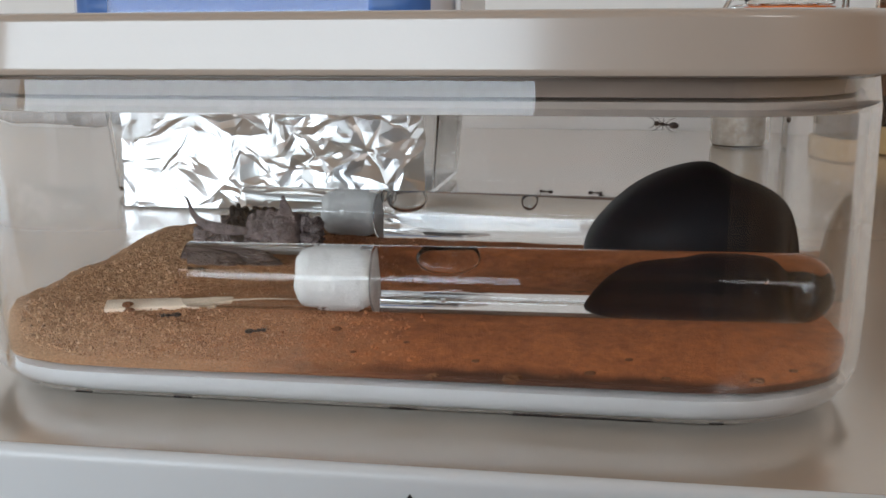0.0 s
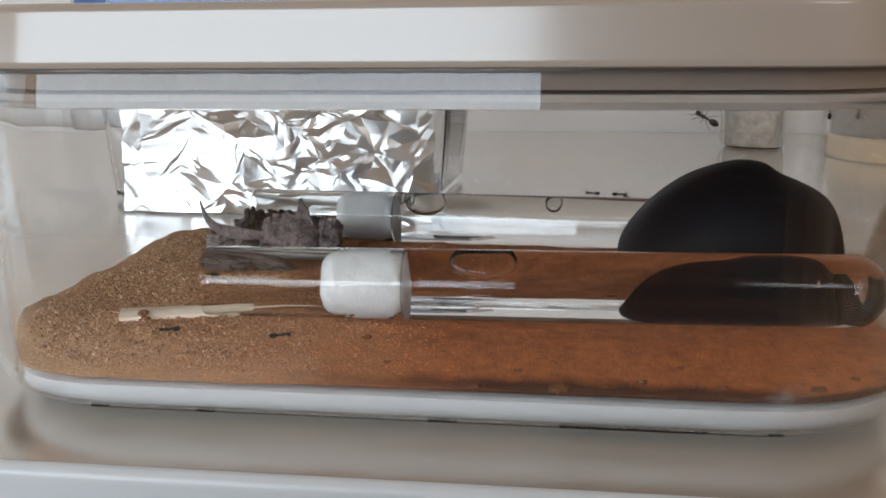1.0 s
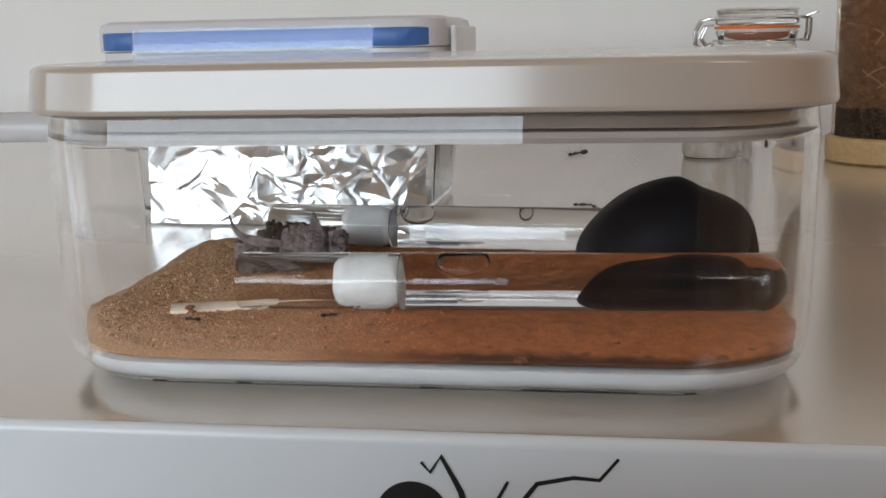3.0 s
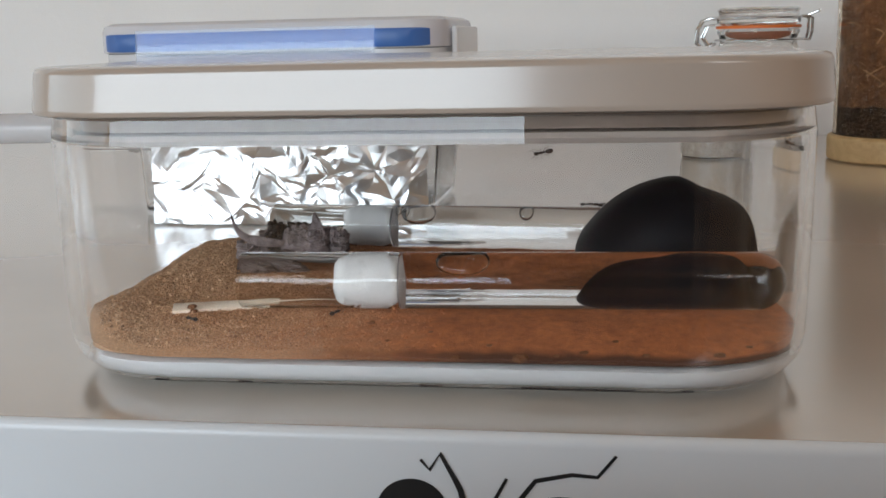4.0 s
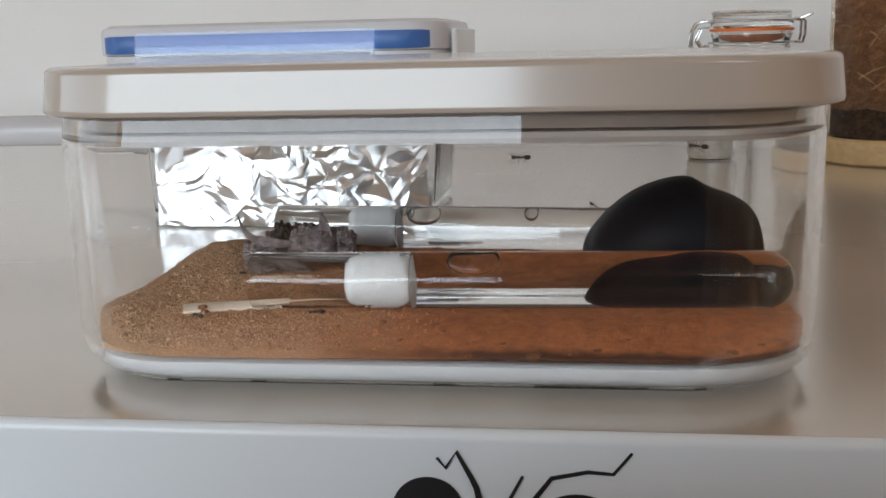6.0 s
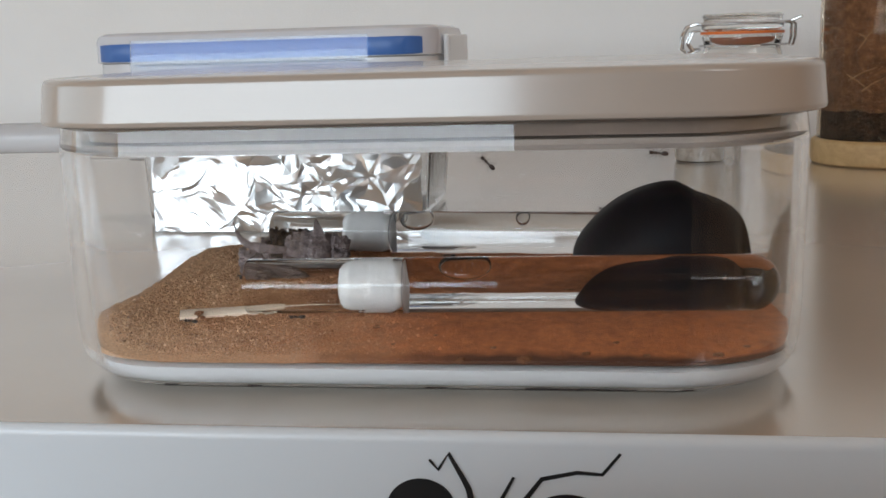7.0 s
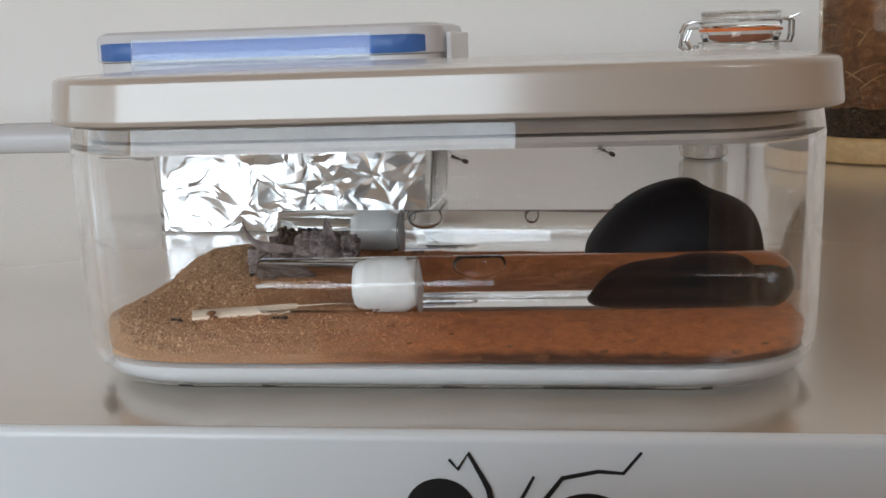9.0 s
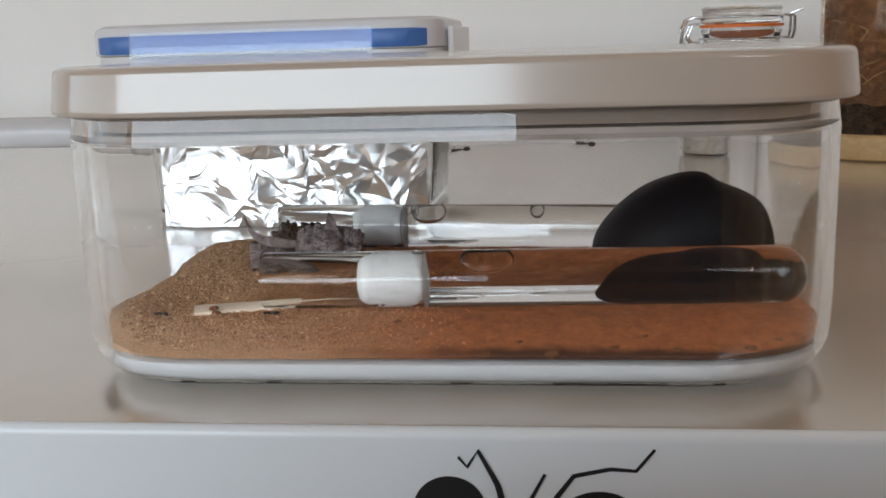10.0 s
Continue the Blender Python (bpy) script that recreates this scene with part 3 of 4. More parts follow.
def plate(bm, x0, x1, z0, top, y0, bulge, seed, thick=0.0011, nu=84, nv=54, skew=0.0):
    """A jagged curved bark plate facing -y; top is a function of the share along x."""
    grid = {}
    for i in range(nu + 1):
        u = i / nu
        for j in range(nv + 1):
            w = j / nv
            h = z0 + (top(u) - z0 + 0.0007 * noise.noise(Vector((u * 9, seed, 2))) + 0.0004 * noise.noise(Vector((u * 31, seed, 5)))) * w
            edge = 0.0006 * noise.noise(Vector((w * 8, seed, i > nu / 2))) * (abs(2 * u - 1) ** 3)
            x = x0 + (x1 - x0) * u + edge + skew * w
            q = Vector((x * 150, h * 420, seed))
            y = y0 - bulge * math.sin(math.pi * min(1, 0.12 + 0.8 * w)) + bulge * 0.7 * (2 * u - 1) ** 4
            level = 2.2 * noise.noise(q * 0.8 + Vector((seed, 1, 7))) + 0.8 * noise.noise(q * 2.3)
            y += 0.0008 * (math.floor(level) + min(1.0, 7 * (level - math.floor(level)))) + 0.0005 * noise.noise(q * 4.0) + 0.0012 * max(0.0, 1 - abs(noise.noise(q * 0.55 + Vector((4, 4, 4)))) / 0.06)
            grid[i, j] = bm.verts.new((x, y, h))
    faces = [bm.faces.new((grid[i, j], grid[i + 1, j], grid[i + 1, j + 1], grid[i, j + 1])) for i in range(nu) for j in range(nv)]
    bmesh.ops.recalc_face_normals(bm, faces=faces)
    bmesh.ops.solidify(bm, geom=faces, thickness=thick)


def build_bark():
    """Cracked grey bark plates round a nest of dark crumbs, with a thin curled strip in front."""
    thing = tagged(empty("bark_piece", pose(-0.0545, 0.0690, 0.0172, 0, 0, 4)), "curled grey bark piece with dark crumbs on the sand", "bark")
    made = (
        ("front_plate", -0.0012, 0.0138, lambda u: 0.0158 + 0.0010 * math.sin(u * 3.0) - 0.0016 * max(0, 0.12 - u) * 8, -0.0030, 0.0058, 1.0, 0.0),
        ("end_plate", 0.0142, 0.0207, lambda u: 0.0160 - 0.0022 * u * u, -0.0030, 0.0040, 6.0, 0.0004),
        ("low_plate", -0.0172, -0.0008, lambda u: 0.0118 - 0.0024 * u, -0.0040, 0.0038, 11.0, -0.0006),
        ("rear_plate", -0.0120, 0.0190, lambda u: 0.0138 + 0.0014 * math.sin(u * 6), 0.0066, -0.0020, 17.0, 0.0),
    )
    for name, x0, x1, top, y0, bulge, seed, skew in made:
        bm = bmesh.new()
        plate(bm, x0, x1, 0.0, top, y0, bulge, seed, skew=skew)
        sharp(part(name, bm, BARK, thing, "cracked grey bark plate"), 28)
    bm = bmesh.new()
    path = [(-0.0004, -0.0078, 0.0118), (-0.0040, -0.0083, 0.0120), (-0.0085, -0.0084, 0.0126), (-0.0122, -0.0080, 0.0134), (-0.0146, -0.0073, 0.0146), (-0.0163, -0.0065, 0.0163), (-0.0174, -0.0058, 0.0185), (-0.0182, -0.0053, 0.0206), (-0.0184, -0.0050, 0.0216)]
    rings = []
    for k, c in enumerate(path):
        w = (0.0011, 0.0015, 0.0017, 0.0015, 0.0013, 0.0010, 0.0007, 0.0004, 0.0001)[k]
        ring = []
        for m in range(12):
            a = 2 * math.pi * m / 12
            jag = 1 + 0.25 * noise.noise(Vector((k * 1.3, m * 0.9, 4)))
            ring.append((c[0] + 0.6 * w * math.cos(a), c[1] + 0.4 * w * math.cos(a), c[2] + w * math.sin(a) * jag))
        rings.append(ring)
    loft(bm, rings)
    sharp(part("curled_tip", bm, BARK, thing, "thin curled bark strip"), 28)
    bm = bmesh.new()
    outline = [(0.0084, 0.0160), (0.0092, 0.0185), (0.0098, 0.0216), (0.0104, 0.0222), (0.0112, 0.0203), (0.0122, 0.0186), (0.0128, 0.0168), (0.0130, 0.0158)]
    loft(bm, [[(x, yy + 0.10 * (x - 0.01), z) for x, z in outline] for yy in (-0.0062, -0.0052)])
    part("splinter", bm, BARK, thing, smooth=False)
    bm = bmesh.new()
    rough_ball(bm, (0.0015, 0.0000, 0.0060), (0.0125, 0.0058, 0.0092), 40, 24, 0.2, 300)
    rng = random.Random(3)
    for _ in range(150):
        r = rng.uniform(0.0006, 0.0014)
        u = rng.random()
        high = 0.0196 - 0.0016 * min(1.0, u * 3) - 0.0022 * abs(u - 0.5)
        rough_ball(bm, (-0.0062 + 0.0165 * u, rng.uniform(-0.0045, 0.003), rng.uniform(0.0130, high - r)), (r, r, r), 7, 5, 0.7, 900)
    part("crumbs", bm, DARK, thing, "dark brown crumbs", smooth=False)


build_bark()


def build_stick():
    a, b = Vector((-0.0722, 0.0083, 0.0196)), Vector((-0.0405, 0.0180, 0.0196))
    d = (b - a).normalized()
    s = Vector((-d.y, d.x, 0))
    bm = bmesh.new()
    rings = []
    for u, w in ((0, 0.0027), (0.02, 0.0029), (0.35, 0.0027), (0.62, 0.0023), (0.85, 0.0013), (1.0, 0.0005)):
        c = a.lerp(b, u) + s * (0.0004 * math.sin(u * 9))
        rings.append([c + s * w * p + Vector((0, 0, q)) for p, q in ((-1, -0.0022), (1, -0.0006), (1, 0.0009), (0.8, 0.0011), (-0.8, 0.0004), (-1, 0.0001))])
    loft(bm, rings)
    sharp(part_stick := part("wooden_stick", bm, PALE), 30)
    tagged(part_stick, "pale flat wooden splinter with a pointed end on the sand", "stick")
    bm = bmesh.new()
    sweep(bm, [(-0.0425, 0.0172, 0.0199), (-0.033, 0.0190, 0.0200), (-0.0235, 0.0205, 0.0195)], 0.00035, 0.0001, 6)
    tagged(part("splinter_fibre", bm, PALE), "thin pale wood fibre lying under the tube", "fibre")


build_stick()


def build_crumbs():
    spots = [("clod", 0.0143, -0.0186, 0.0172, 0.0009), ("clod", 0.0311, -0.0186, 0.0166, 0.0014), ("clod", 0.0470, -0.0150, 0.0180, 0.0008), ("clod", 0.0804, -0.0150, 0.0180, 0.0010), ("clod", -0.0120, 0.0020, 0.0182, 0.0009), ("clod", 0.0225, -0.0120, 0.0180, 0.0006), ("clod", -0.0050, -0.0100, 0.0180, 0.0005), ("clod", 0.0550, -0.0085, 0.0180, 0.0006), ("clod", 0.0625, -0.0160, 0.0180, 0.0007), ("clod", 0.0880, -0.0095, 0.0180, 0.0006), ("clod", 0.0400, -0.0165, 0.0180, 0.0005), ("clod", 0.0060, -0.0050, 0.0180, 0.0005), ("clod", 0.0405, 0.0676, 0.0192, 0.0012), ("clod", 0.0415, 0.0690, 0.0190, 0.0009), ("clod", -0.0660, 0.0075, 0.0206, 0.0010), ("clod", -0.0648, 0.0058, 0.0196, 0.0009)]
    for name, x, y, z, r in spots:
        bm = bmesh.new()
        ball(bm, (0, 0, 0), (r * 1.4, r * 0.8, r * 0.75), 10, 8, 0.7, 2.0)
        ob = tagged(part(name, bm, CLOD, smooth=False), "small dark brown crumb on the sand", "crumb", "crumbs on the sand")
        ob.location = (x, y, max(z, sand_height(x, y)) if z > 0.0195 else sand_height(x, y) + r * 0.2)


build_crumbs()


# ---- behind the box: foil, clip box, hose, jars ----
def build_foil():
    """A crumpled sheet: flat facets between random heights, broken up twice, over a gentle lean that curls forward."""
    x0, x1, z0, z1, nx, nz = -0.176, -0.0330, TABLE + 0.0012, 0.072, 15, 8
    rng = random.Random(21)

    def loose(x, z):
        return 0.45 + 0.55 * min(1.0, max(0.0, (x + 0.150) / 0.06)) + 0.25 * min(1.0, max(0.0, (z - 0.040) / 0.02))

    bm = bmesh.new()
    grid = {}
    for i in range(nx + 1):
        for j in range(nz + 1):
            x, z = x0 + (x1 - x0) * i / nx, z0 + (z1 - z0) * j / nz
            x += rng.uniform(-0.0040, 0.0040) if 0 < i < nx else rng.uniform(-0.0009, 0.0009)
            z += rng.uniform(-0.0036, 0.0036) if 0 < j < nz else 0.0
            y = 0.075 * z - 6.0 * max(0.0, z - 0.032) ** 2 + rng.uniform(-0.0024, 0.0024) * loose(x, z)
            grid[i, j] = bm.verts.new((x, 0.2300 + y, z))
    for i in range(nx):
        for j in range(nz):
            a, b, c, d = grid[i, j], grid[i + 1, j], grid[i + 1, j + 1], grid[i, j + 1]
            for tri in ((a, b, c), (a, c, d)) if rng.random() < 0.5 else ((a, b, d), (b, c, d)):
                bm.faces.new(tri)
    for depth in (0.0009, 0.00030):
        old = set(bm.verts)
        bmesh.ops.subdivide_edges(bm, edges=bm.edges[:], cuts=1, use_grid_fill=True)
        for v in bm.verts:
            if v not in old:
                k = loose(v.co.x, v.co.z)
                v.co.y += rng.uniform(-depth, depth) * k
                if not v.is_boundary:
                    v.co.x += rng.uniform(-depth, depth)
                    v.co.z += rng.uniform(-depth, depth)
    bmesh.ops.triangulate(bm, faces=bm.faces[:])
    bmesh.ops.recalc_face_normals(bm, faces=bm.faces)
    back = bmesh.ops.extrude_face_region(bm, geom=bm.faces[:], use_keep_orig=True)
    bmesh.ops.translate(bm, verts=[v for v in back["geom"] if isinstance(v, bmesh.types.BMVert)], vec=(0, 0.0003, 0))
    sheet = sharp(part("foil_sheet", bm, FOIL), 7)
    tagged(sheet, "crumpled shiny aluminium foil sheet standing against a box", "foil")


build_foil()


def build_clip_box():
    cx, cy = -0.1185, 0.3160
    thing = tagged(empty("clip_box", pose(cx, cy, 0)), "clear clip-lid food box with blue seal", "food box")
    bm = bmesh.new()
    rows = [(0.078, 0.055, 0.02, 0.0063), (0.082, 0.059, 0.022, 0.0070), (0.0885, 0.0655, 0.024, 0.086), (0.0905, 0.0675, 0.024, 0.0865), (0.0905, 0.0675, 0.024, 0.0901), (0.0885, 0.0655, 0.024, 0.0903), (0.0870, 0.0640, 0.023, 0.0885), (0.0805, 0.0575, 0.021, 0.0090)]
    rloft(bm, 0, 0, [(0.06, 0.04, 0.02, 0.0045)] + rows + [(0.06, 0.04, 0.02, 0.0085)], 10, 6)
    body = part("body", bm, THIN, thing, "thin clear plastic body")
    bm = bmesh.new()
    loft(bm, [[(x, y, z) for x, y in rrect(0, 0, 0.0908 - d, 0.0678 - d, 0.024, 10, 6)] for d, z in ((0.0, 0.0840), (0.0, 0.0904), (0.0015, 0.0904), (0.0015, 0.0840))], closed=True)
    part("collar", bm, MILKY, body, "cloudy collar below the lid")
    bm = bmesh.new()
    rloft(bm, 0, 0, [(0.0905, 0.0675, 0.024, 0.0905), (0.0925, 0.0695, 0.025, 0.0912), (0.0925, 0.0695, 0.025, 0.1020), (0.0915, 0.0685, 0.024, 0.1045), (0.0880, 0.0650, 0.022, 0.1060)], 10, 6)
    lid = part("lid", bm, MILKY, thing, "cloudy clear plastic lid")
    bm = bmesh.new()
    rloft(bm, 0, 0, [(0.0895, 0.0702, 0.022, 0.0915), (0.0900, 0.0705, 0.022, 0.0920), (0.0900, 0.0705, 0.022, 0.1000), (0.0895, 0.0702, 0.022, 0.1005)], 10, 6)
    part("gasket", bm, BLUE, lid, "blue sealing band")
    bm = bmesh.new()
    ring = []
    for k in range(17):
        w = k / 16
        ring.append((-0.0726 - 0.0019 * math.sin(math.pi * w), 0.0770 + 0.0250 * w))
    ring += [(y + 0.0014, z) for y, z in ring[::-1]]
    loft(bm, [[(x, y, z) for y, z in ring] for x in (-0.0640, 0.0590)])
    flap = part("clip_flap", bm, FLAP, thing, "clear folding clip")
    bm = bmesh.new()
    box(bm, -0.0620, 0.0570, -0.0752, -0.0743, 0.0890, 0.0902, 0.0004)
    part("clip_ridge", bm, FLAP, flap, smooth=False)
    bm = bmesh.new()
    box(bm, 0.0935, 0.0965, -0.045, 0.045, 0.0770, 0.1010, 0.0010)
    side = part("clip_flap", bm, MILKY, thing, smooth=False)
    unshadowed(body, lid, flap, side)


build_clip_box()


def build_hose():
    thing = tagged(empty("hose", pose(-0.215, 0.285, 0.050)), "clear plastic hose plugged into the food box", "hose")
    bm = bmesh.new()
    n, path = 24, [(-0.010 - 0.012 * k, 0.00002 * k * k, 0.0004 * math.sin(k * 0.5)) for k in range(40)]
    sweep(bm, path, 0.0085, 0.0085, n)
    part("tube", bm, HOSE, thing)
    bm = bmesh.new()
    lathe(bm, [(0.0060, 0.022), (0.0095, 0.021), (0.0098, 0.004), (0.0102, 0.002), (0.0104, -0.002), (0.0098, -0.004), (0.0096, -0.012), (0.0090, -0.013)], "x", 24)
    part("connector", bm, HOSE, thing, "grey translucent plastic connector")


build_hose()


def build_clip_jar():
    cx, cy, r = 0.1665, 0.5650, 0.0300
    thing = tagged(empty("clip_top_jar", pose(cx, cy, 0)), "small clip-top glass jar with orange rubber seal", "jar")
    bm = bmesh.new()
    prof = [(0, 0.0060), (r - 0.004, 0.0060), (r - 0.002, 0.009), (r - 0.0018, 0.078), (r - 0.005, 0.085), (r - 0.005, 0.0955), (r - 0.001, 0.0960), (r, 0.094), (r - 0.002, 0.0885), (r - 0.002, 0.086), (r, 0.080), (r, 0.0085), (r - 0.003, 0.0046), (0, 0.0054)]
    lathe(bm, prof, "z", 48)
    body = part("body", bm, JAR, thing, "clear glass jar body")
    bm = bmesh.new()
    lathe(bm, [(0, 0.0985), (r - 0.004, 0.0985), (r, 0.1000), (r + 0.0005, 0.1025), (r - 0.001, 0.1045), (r - 0.001, 0.1085), (r + 0.0002, 0.1100), (r - 0.002, 0.1115), (r - 0.006, 0.1100), (0, 0.1085)], "z", 48)
    lid = part("lid", bm, JAR, thing, "clear glass jar lid")
    bm = bmesh.new()
    lathe(bm, [(r - 0.007, 0.0963), (r + 0.0008, 0.0963), (r + 0.0010, 0.0975), (r + 0.0006, 0.0984), (r - 0.007, 0.0984)], "z", 48)
    part("seal", bm, ORANGE, thing, "orange rubber seal")
    bm = bmesh.new()
    lathe(bm, [(0, 0.0062), (r - 0.0036, 0.0062), (r - 0.0028, 0.009), (r - 0.0024, 0.050), (r - 0.005, 0.053), (0, 0.052)], "z", 32)
    for v in bm.verts:
        if v.co.z > 0.04:
            v.co.z += 0.003 * noise.noise(Vector(v.co) * 120)
    part("filling", bm, DRIED, thing, "pale greyish dried filling")
    bm = bmesh.new()
    for z in (0.0880, 0.1040):
        ring = [((r + 0.0012) * math.cos(a), (r + 0.0012) * math.sin(a), z) for a in (2 * math.pi * k / 48 for k in range(49))]
        sweep(bm, ring, 0.0009, n=6)
    part("wire_band", bm, STEEL, thing)
    bm = bmesh.new()
    for y in (-0.010, 0.010):
        sweep(bm, [(-r + 0.001, y, 0.1040), (-r - 0.006, y, 0.1042), (-r - 0.011, y * 0.9, 0.1025), (-r - 0.0145, y * 0.8, 0.0960), (-r - 0.0150, y * 0.8, 0.0860), (-r - 0.010, y, 0.0820), (-r - 0.002, y, 0.0860)], 0.0011, n=8)
        sweep(bm, [(-r - 0.002, y, 0.0995), (-r - 0.008, y, 0.0985), (-r - 0.0105, y, 0.0900), (-r - 0.006, y, 0.0835)], 0.0009, n=8)
    part("clasp", bm, STEEL, thing, "bent steel wire clasp")
    bm = bmesh.new()
    for y in (-0.008, 0.008):
        sweep(bm, [(r + 0.001, y, 0.0880), (r + 0.006, y, 0.0875), (r + 0.0075, y, 0.0930), (r + 0.0075, y, 0.1030), (r + 0.004, y, 0.1050), (r, y, 0.1042)], 0.0011, n=8)
    sweep(bm, [(r + 0.004, -0.008, 0.105), (r + 0.010, -0.010, 0.1075), (r + 0.0125, -0.010, 0.1085)], 0.0010, n=8)
    part("hinge", bm, STEEL, thing, "steel wire hinge")
    unshadowed(body, lid)


build_clip_jar()


def build_soil_jar():
    cx, cy, r = 0.2605, 0.5100, 0.0505
    low, mid = 0.0218, 0.0415
    thing = tagged(empty("soil_jar", pose(cx, cy, TABLE)), "glass cylinder with dark soil and dry moss on wooden base", "jar")
    down = Matrix.Translation((0, 0, -TABLE))

    def put(name, bm, mat, lab, sharp_at=42):
        bmesh.ops.transform(bm, verts=bm.verts, matrix=down)
        return sharp(part(name, bm, mat, thing, lab), sharp_at)

    bm = bmesh.new()
    lathe(bm, [(0, TABLE + 0.0003), (r - 0.0015, TABLE + 0.0003), (r + 0.0003, TABLE + 0.0015), (r + 0.0006, TABLE + 0.003), (r + 0.0006, low - 0.003), (r, low - 0.0012), (r - 0.0015, low - 0.0002), (0, low - 0.0002)], "z", 56)
    put("base", bm, WOOD, "pale yellow-brown wooden base")
    bm = bmesh.new()
    lathe(bm, [(r - 0.0060, low), (r - 0.0050, low + 0.0004), (r - 0.0050, 0.190), (r - 0.0030, 0.190), (r - 0.0030, low + 0.0004), (r - 0.0034, low)], "z", 56)
    unshadowed(put("glass", bm, TINTED, "clear glass cylinder"))
    for name, mat, z0, z1, lab in (("soil", SOIL, low + 0.0004, mid, "dark brown soil layer"), ("moss", STRAW, mid + 0.0002, 0.176, "brown dry moss and straw")):
        bm = bmesh.new()
        rows = [(0, z0)] + [(r - 0.0053, z0 + (z1 - z0) * k / 40) for k in range(41)] + [(0, z1)]
        lathe(bm, rows, "z", 96)
        for v in bm.verts:
            q = Vector(v.co)
            rr = math.hypot(q.x, q.y)
            if rr > 0.01:
                s = 1 - 0.010 * (1.0 + noise.noise(q * 260) + 0.6 * noise.noise(q * 640))
                v.co.x, v.co.y = q.x * min(s, 1), q.y * min(s, 1)
            if abs(q.z - mid) < 0.004:
                v.co.z += 0.0022 * noise.noise(Vector((q.x, q.y, 3)) * 70) + 0.0012 * noise.noise(Vector((q.x, q.y, 3)) * 260)
        put(name, bm, mat, lab)
    bm = bmesh.new()
    rng = random.Random(8)
    for _ in range(60):
        a, z = rng.uniform(math.pi * 0.9, math.pi * 1.9), rng.uniform(0.047, 0.170)
        p = Vector(((r - 0.0056) * math.cos(a), (r - 0.0056) * math.sin(a), z))
        d = Vector((-math.sin(a), math.cos(a), rng.uniform(-1.4, 1.4))).normalized() * rng.uniform(0.006, 0.022)
        sweep(bm, [p - d * 0.5, p + Vector((0, 0, 0.001)), p + d * 0.5], 0.0004, 0.0002, 5)
    tagged(put("straw", bm, DRY, "thin dry straws"), kind="stuff")


build_soil_jar()


# ---- ants ----
def build_ant():
    thing = tagged(empty("ant", pose(0, 0, 0)), "small dark brown worker ant", "ant", "ants in the box")
    bm = bmesh.new()
    ball(bm, (0.00165, 0, 0.00085), (0.00058, 0.00050, 0.00042), 12, 8)
    part("head", bm, ANT, thing)
    bm = bmesh.new()
    ball(bm, (0.00058, 0, 0.00092), (0.00062, 0.00036, 0.00038), 12, 8)
    ball(bm, (-0.0002, 0, 0.00080), (0.00040, 0.00026, 0.00026), 10, 6)
    ball(bm, (-0.00062, 0, 0.00086), (0.00018, 0.00018, 0.00030), 8, 6)
    part("thorax", bm, ANT, thing)
    bm = bmesh.new()
    ball(bm, (-0.0016, 0, 0.00090), (0.00098, 0.00062, 0.00056), 14, 10)
    part("abdomen", bm, ANT, thing)
    for side in (-1, 1):
        for x, reach in ((0.0009, 0.0014), (0.0004, 0.0001), (-0.0001, -0.0016)):
            bm = bmesh.new()
            sweep(bm, [(x, side * 0.0003, 0.0008), (x + reach * 0.4, side * 0.0009, 0.0012), (x + reach * 0.8, side * 0.0013, 0.0006), (x + reach, side * 0.0015, 0.00002)], 0.00007, 0.00004, 5)
            part("leg", bm, ANT, thing)
        bm = bmesh.new()
        sweep(bm, [(0.0020, side * 0.0002, 0.0010), (0.0024, side * 0.0008, 0.0013), (0.0032, side * 0.0010, 0.0008)], 0.00009, 0.00005, 5)
        part("antenna", bm, ANT, thing)
    return thing


def stand(p, ahead, up):
    """A pose at p with x ahead and z up."""
    z = Vector(up).normalized()
    x = (Vector(ahead) - z * Vector(ahead).dot(z)).normalized()
    return Matrix.Translation(p) @ Matrix((x, z.cross(x), z)).transposed().to_4x4()


FRONTWALL, TOPUP, REARWALL = (0, 1, 0), (0, 0, 1), (0, -1, 0)
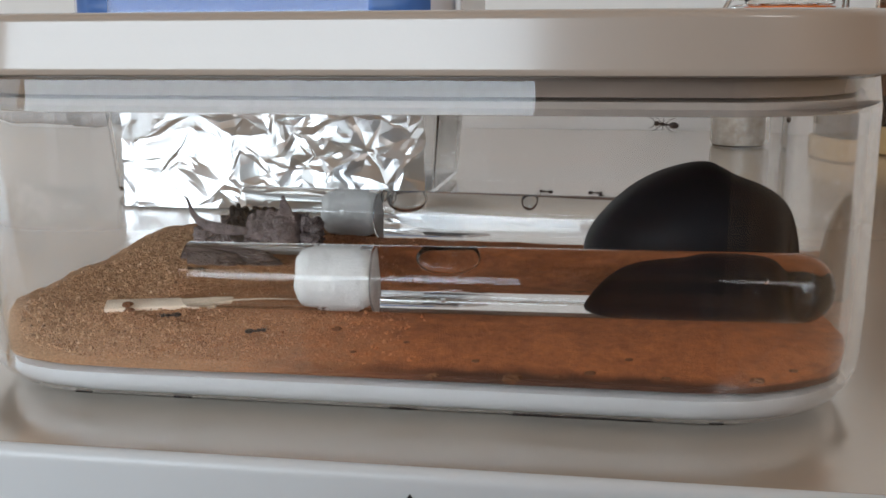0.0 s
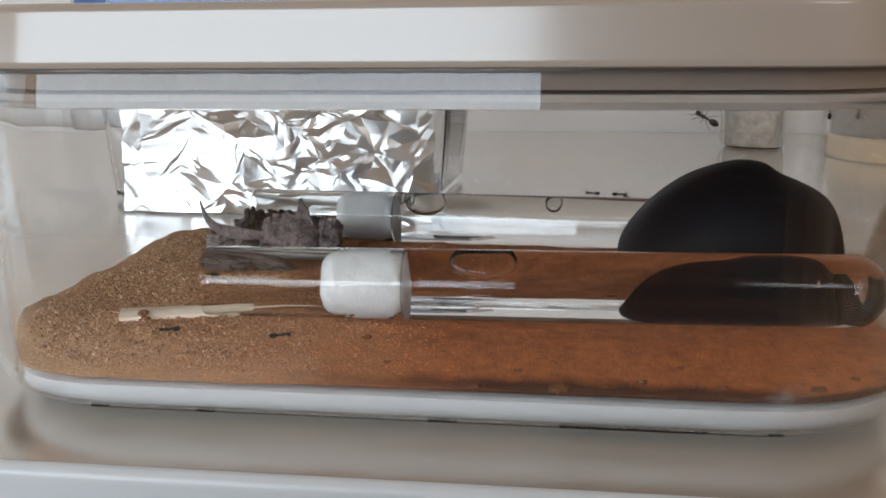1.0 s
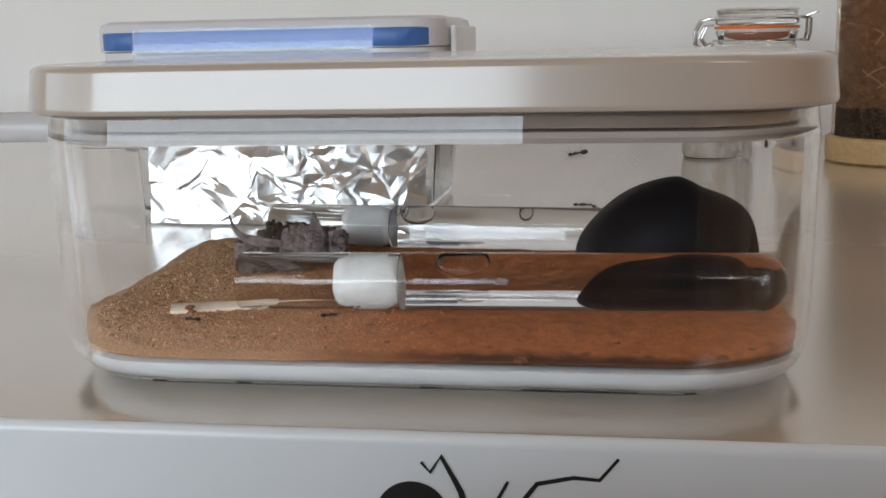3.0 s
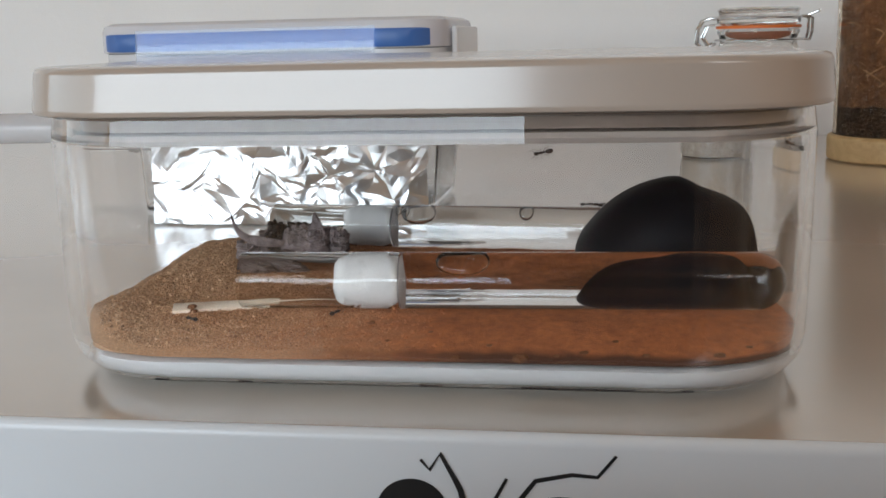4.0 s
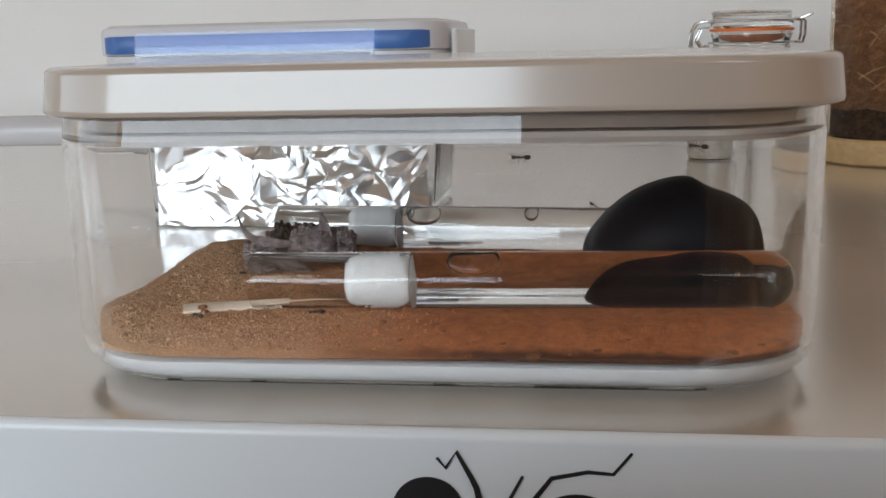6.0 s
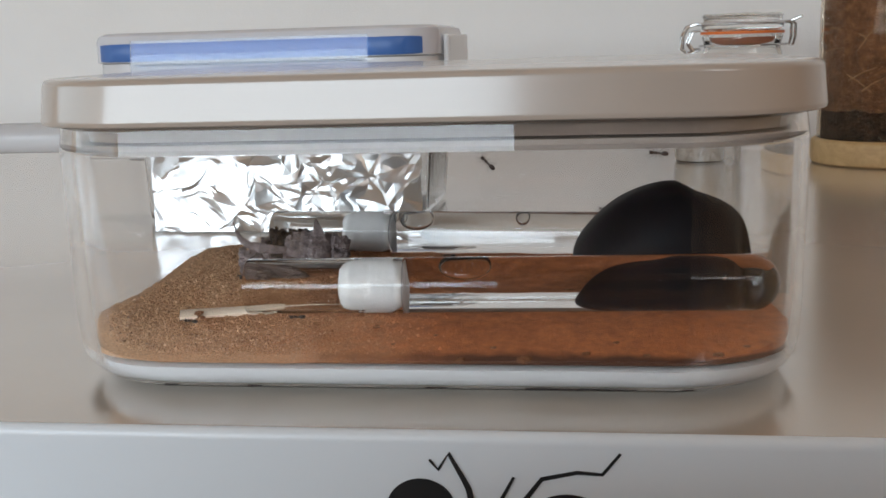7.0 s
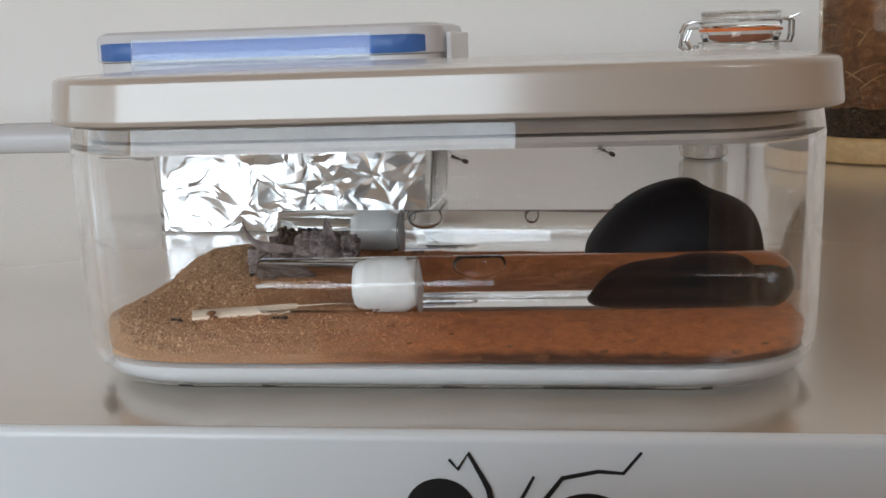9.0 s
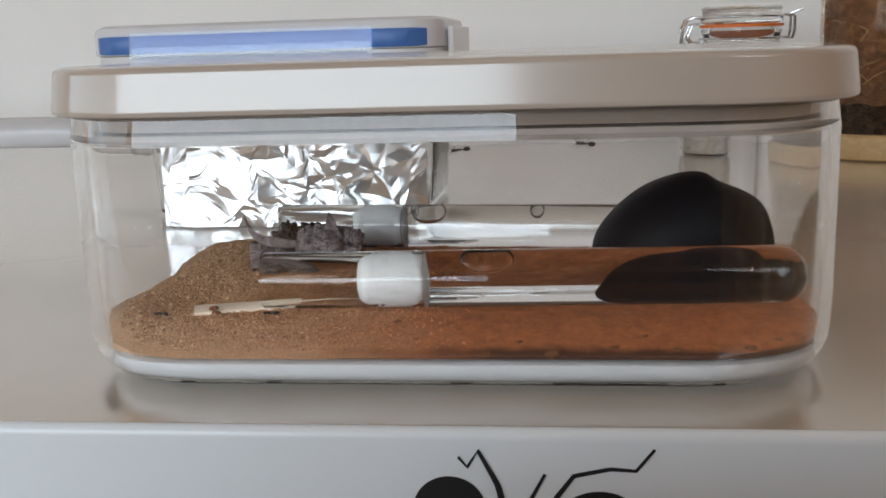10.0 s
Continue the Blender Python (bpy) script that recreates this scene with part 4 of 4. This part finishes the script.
# ways of the ants: the side that is up, then time, place and heading
ANTS = [
    ("small dark ant walking along the inside of the front wall", FRONTWALL, [(0.0, 0.0603, -0.0199, 0.0682, -1, 0, 0.1), (1.0, 0.0570, -0.0199, 0.0682, -1, 0, 0.6), (2.0, 0.0495, -0.0199, 0.0682, -1, 0, 0.1), (2.5, 0.0475, -0.0199, 0.0674, -1, 0, -0.1), (4.0, 0.0370, -0.0199, 0.0676, -1, 0, -0.2), (4.5, 0.0335, -0.0199, 0.0681, -1, 0, 0.8), (5.0, 0.0316, -0.0199, 0.0684, -1, 0, 0.1), (6.5, 0.0254, -0.0199, 0.0655, -1, 0, 0.0), (7.0, 0.0225, -0.0199, 0.0668, -1, 0, 1.0), (7.5, 0.0210, -0.0199, 0.0670, -1, 0, 0.4), (8.0, 0.0178, -0.0199, 0.0674, -1, 0, 0.1), (8.5, 0.0145, -0.0199, 0.0668, -1, 0, -0.1), (9.0, 0.0110, -0.0199, 0.0674, -1, 0, 0.4), (9.5, 0.0091, -0.0199, 0.0682, -1, 0, 0.9), (10.0, 0.0090, -0.0199, 0.0677, -1, 0, -0.1)]),
    ("small dark ant walking along the inside of the front wall", FRONTWALL, [(0.0, 0.1005, 0.0700, 0.0640, 0, -1, 0.1), (3.6, 0.1000, 0.0200, 0.0660, 0, -1, 0.1), (4.2, 0.0940, -0.0150, 0.0680, -0.8, -0.5, 0.1), (4.5, 0.0874, -0.0199, 0.0684, -1, 0, 0.1), (7.0, 0.0647, -0.0199, 0.0686, -1, 0, 0.1), (7.5, 0.0601, -0.0199, 0.0684, -1, 0, 0.2), (8.0, 0.0565, -0.0199, 0.0685, -1, 0, 0.1), (8.5, 0.0509, -0.0199, 0.0686, -1, 0, 0.3), (9.0, 0.0475, -0.0199, 0.0686, -1, 0, 0.5), (9.5, 0.0433, -0.0199, 0.0686, -1, 0, 0.2), (10.0, 0.0395, -0.0199, 0.0686, -1, 0, 0.1)]),
    ("small dark ant walking along the inside of the rear wall", REARWALL, [(0.0, 0.0279, 0.1256, 0.0327, -1, 0, 0.06), (1.0, 0.0355, 0.1256, 0.0328, -1, 0, 0.06), (2.0, 0.0377, 0.1256, 0.0327, -1, 0, -0.06), (2.5, 0.0406, 0.1256, 0.0326, 1, 0, -0.06), (4.0, 0.0457, 0.1256, 0.0325, 1, 0, 0.06), (5.0, 0.0468, 0.1256, 0.0323, 1, 0, -0.18), (6.5, 0.0474, 0.1256, 0.0310, 0.6, 0, -0.48), (7.0, 0.0475, 0.1256, 0.0285, 0.6, 0, -0.48), (7.5, 0.0502, 0.1256, 0.0270, 0.8, 0, -0.36), (10.0, 0.0575, 0.1256, 0.0265, 1, 0, -0.06)]),
    ("small dark ant walking along the inside of the rear wall", REARWALL, [(0.0, 0.0444, 0.1256, 0.0326, 1, 0, 0), (2.5, 0.0443, 0.1256, 0.0325, 1, 0, 0), (4.0, 0.0505, 0.1256, 0.0325, 1, 0, 0.06), (5.0, 0.0543, 0.1256, 0.0325, 1, 0, 0.06), (6.3, 0.0587, 0.1256, 0.0324, 1, 0, 0.06), (10.0, 0.0699, 0.1256, 0.0323, 1, 0, 0)]),
    ("small dark ant walking along the inside of the rear wall", REARWALL, [(0.0, 0.0476, 0.1256, 0.0310, 0.8, 0, -0.36), (2.5, 0.0486, 0.1256, 0.0310, 0.8, 0, -0.36), (4.0, 0.0523, 0.1256, 0.0318, 1, 0, -0.12), (4.5, 0.0517, 0.1256, 0.0315, 1, 0, -0.12), (5.5, 0.0609, 0.1256, 0.0315, 1, 0, -0.06), (7.0, 0.0544, 0.1256, 0.0324, -1, 0, 0.12), (7.3, 0.0355, 0.1256, 0.0326, -1, 0, 0.06), (7.5, 0.0300, 0.1256, 0.0327, -1, 0, 0.06), (8.0, 0.0276, 0.1256, 0.0327, -0.5, 0, -0.24), (8.3, 0.0358, 0.1256, 0.0327, 1, 0, -0.06), (8.7, 0.0611, 0.1256, 0.0324, 1, 0, -0.06), (10.0, 0.0699, 0.1256, 0.0323, 1, 0, -0.06)]),
    ("small dark ant climbing on the black stone", (-0.30, 0.0, 0.9), [(0.0, 0.0700, 0.0640, 0.0470, -1, 0.0, -0.2), (8.0, 0.0620, 0.0600, 0.0475, -1, 0.0, -0.2), (8.5, 0.0570, 0.0560, 0.0448, -1, 0.0, -0.2), (9.0, 0.0548, 0.0560, 0.0434, -1, 0.0, -0.2), (9.5, 0.0528, 0.0560, 0.0418, -1, 0.0, -0.2), (9.8, 0.0570, 0.0660, 0.0430, 1, 0.3, 0.6), (10.0, 0.0600, 0.0680, 0.0430, 1, 0.3, 0.6)]),
    ("small dark ant by the rear tube's cotton plug", TOPUP, [(0.0, -0.0520, 0.0960, 0.0193, 1, 0, 0), (7.5, -0.0470, 0.0990, 0.0193, 1, 0, 0), (8.5, -0.0430, 0.1000, 0.0195, 1, 0, 0), (9.0, -0.0420, 0.1000, 0.0195, 1, 0, 0), (9.5, -0.0409, 0.1000, 0.0195, 1, 0, 0), (10.0, -0.0375, 0.0990, 0.0195, 1, 0, 0)]),
    ("small dark ant on the sand before the rear tube", TOPUP, [(0.0, 0.0100, 0.0900, 0.0191, -1, 0, 0), (8.5, -0.0120, 0.0960, 0.0193, -1, 0.1, 0), (9.5, -0.0237, 0.1000, 0.0193, -1, 0, 0), (10.0, -0.0273, 0.1000, 0.0193, -1, 0, 0)]),
    ("small dark ant on the sand before the front tube", TOPUP, [(0.0, -0.0275, -0.0090, 0.0195, 1, 0.5, 0), (1.0, -0.0292, -0.0055, 0.0195, 1, 0.6, 0), (2.5, -0.0252, 0.0011, 0.0195, 1, 0.4, 0), (4.0, -0.0227, 0.0045, 0.0195, 0.3, 1, 0), (4.5, -0.0250, 0.0045, 0.0195, -1, 0.1, 0), (5.0, -0.0278, 0.0045, 0.0195, -1, -0.1, 0), (6.5, -0.0332, 0.0045, 0.0195, -1, -0.2, 0), (7.5, -0.0380, 0.0040, 0.0195, -1, 0, 0), (10.0, -0.0480, 0.0030, 0.0195, -1, 0, 0)]),
    ("small dark ant on the sand beside the wooden stick", TOPUP, [(0.0, -0.0520, 0.0006, 0.0195, -1, -0.4, 0), (1.0, -0.0551, -0.0040, 0.0195, -1, -0.3, 0), (2.5, -0.0605, -0.0038, 0.0195, -1, 0.1, 0), (4.0, -0.0615, -0.0045, 0.0195, -0.8, 0.5, 0), (4.5, -0.0640, -0.0030, 0.0195, -0.5, 0.8, 0), (5.0, -0.0643, -0.0008, 0.0195, -0.5, 0.8, 0), (6.5, -0.0648, -0.0007, 0.0195, -0.8, 0.4, 0), (10.0, -0.0809, 0.0019, 0.0195, -1, 0.2, 0)]),
    ("small dark ant on the sand behind the front tube", TOPUP, [(0.0, -0.0500, 0.0500, 0.0193, -1, 0.2, 0), (5.2, -0.0620, 0.0540, 0.0193, -1, 0.2, 0), (6.5, -0.0702, 0.0562, 0.0193, -1, 0.2, 0), (7.5, -0.0690, 0.0600, 0.0193, 0.6, 0.9, 0), (10.0, -0.0694, 0.0621, 0.0193, 0.2, 1, 0)]),
]


def motions():
    first = build_ant()
    colony = [first] + [copy_thing(first, pose(0, 0, 0)) for _ in ANTS[1:]]
    for ob, (label, up, rows) in zip(colony, ANTS):
        tagged(ob, label)
        made = [(t, stand((x, y, z), (a, b, c), up)) for t, x, y, z, a, b, c in rows]
        walk(ob, made)


motions()
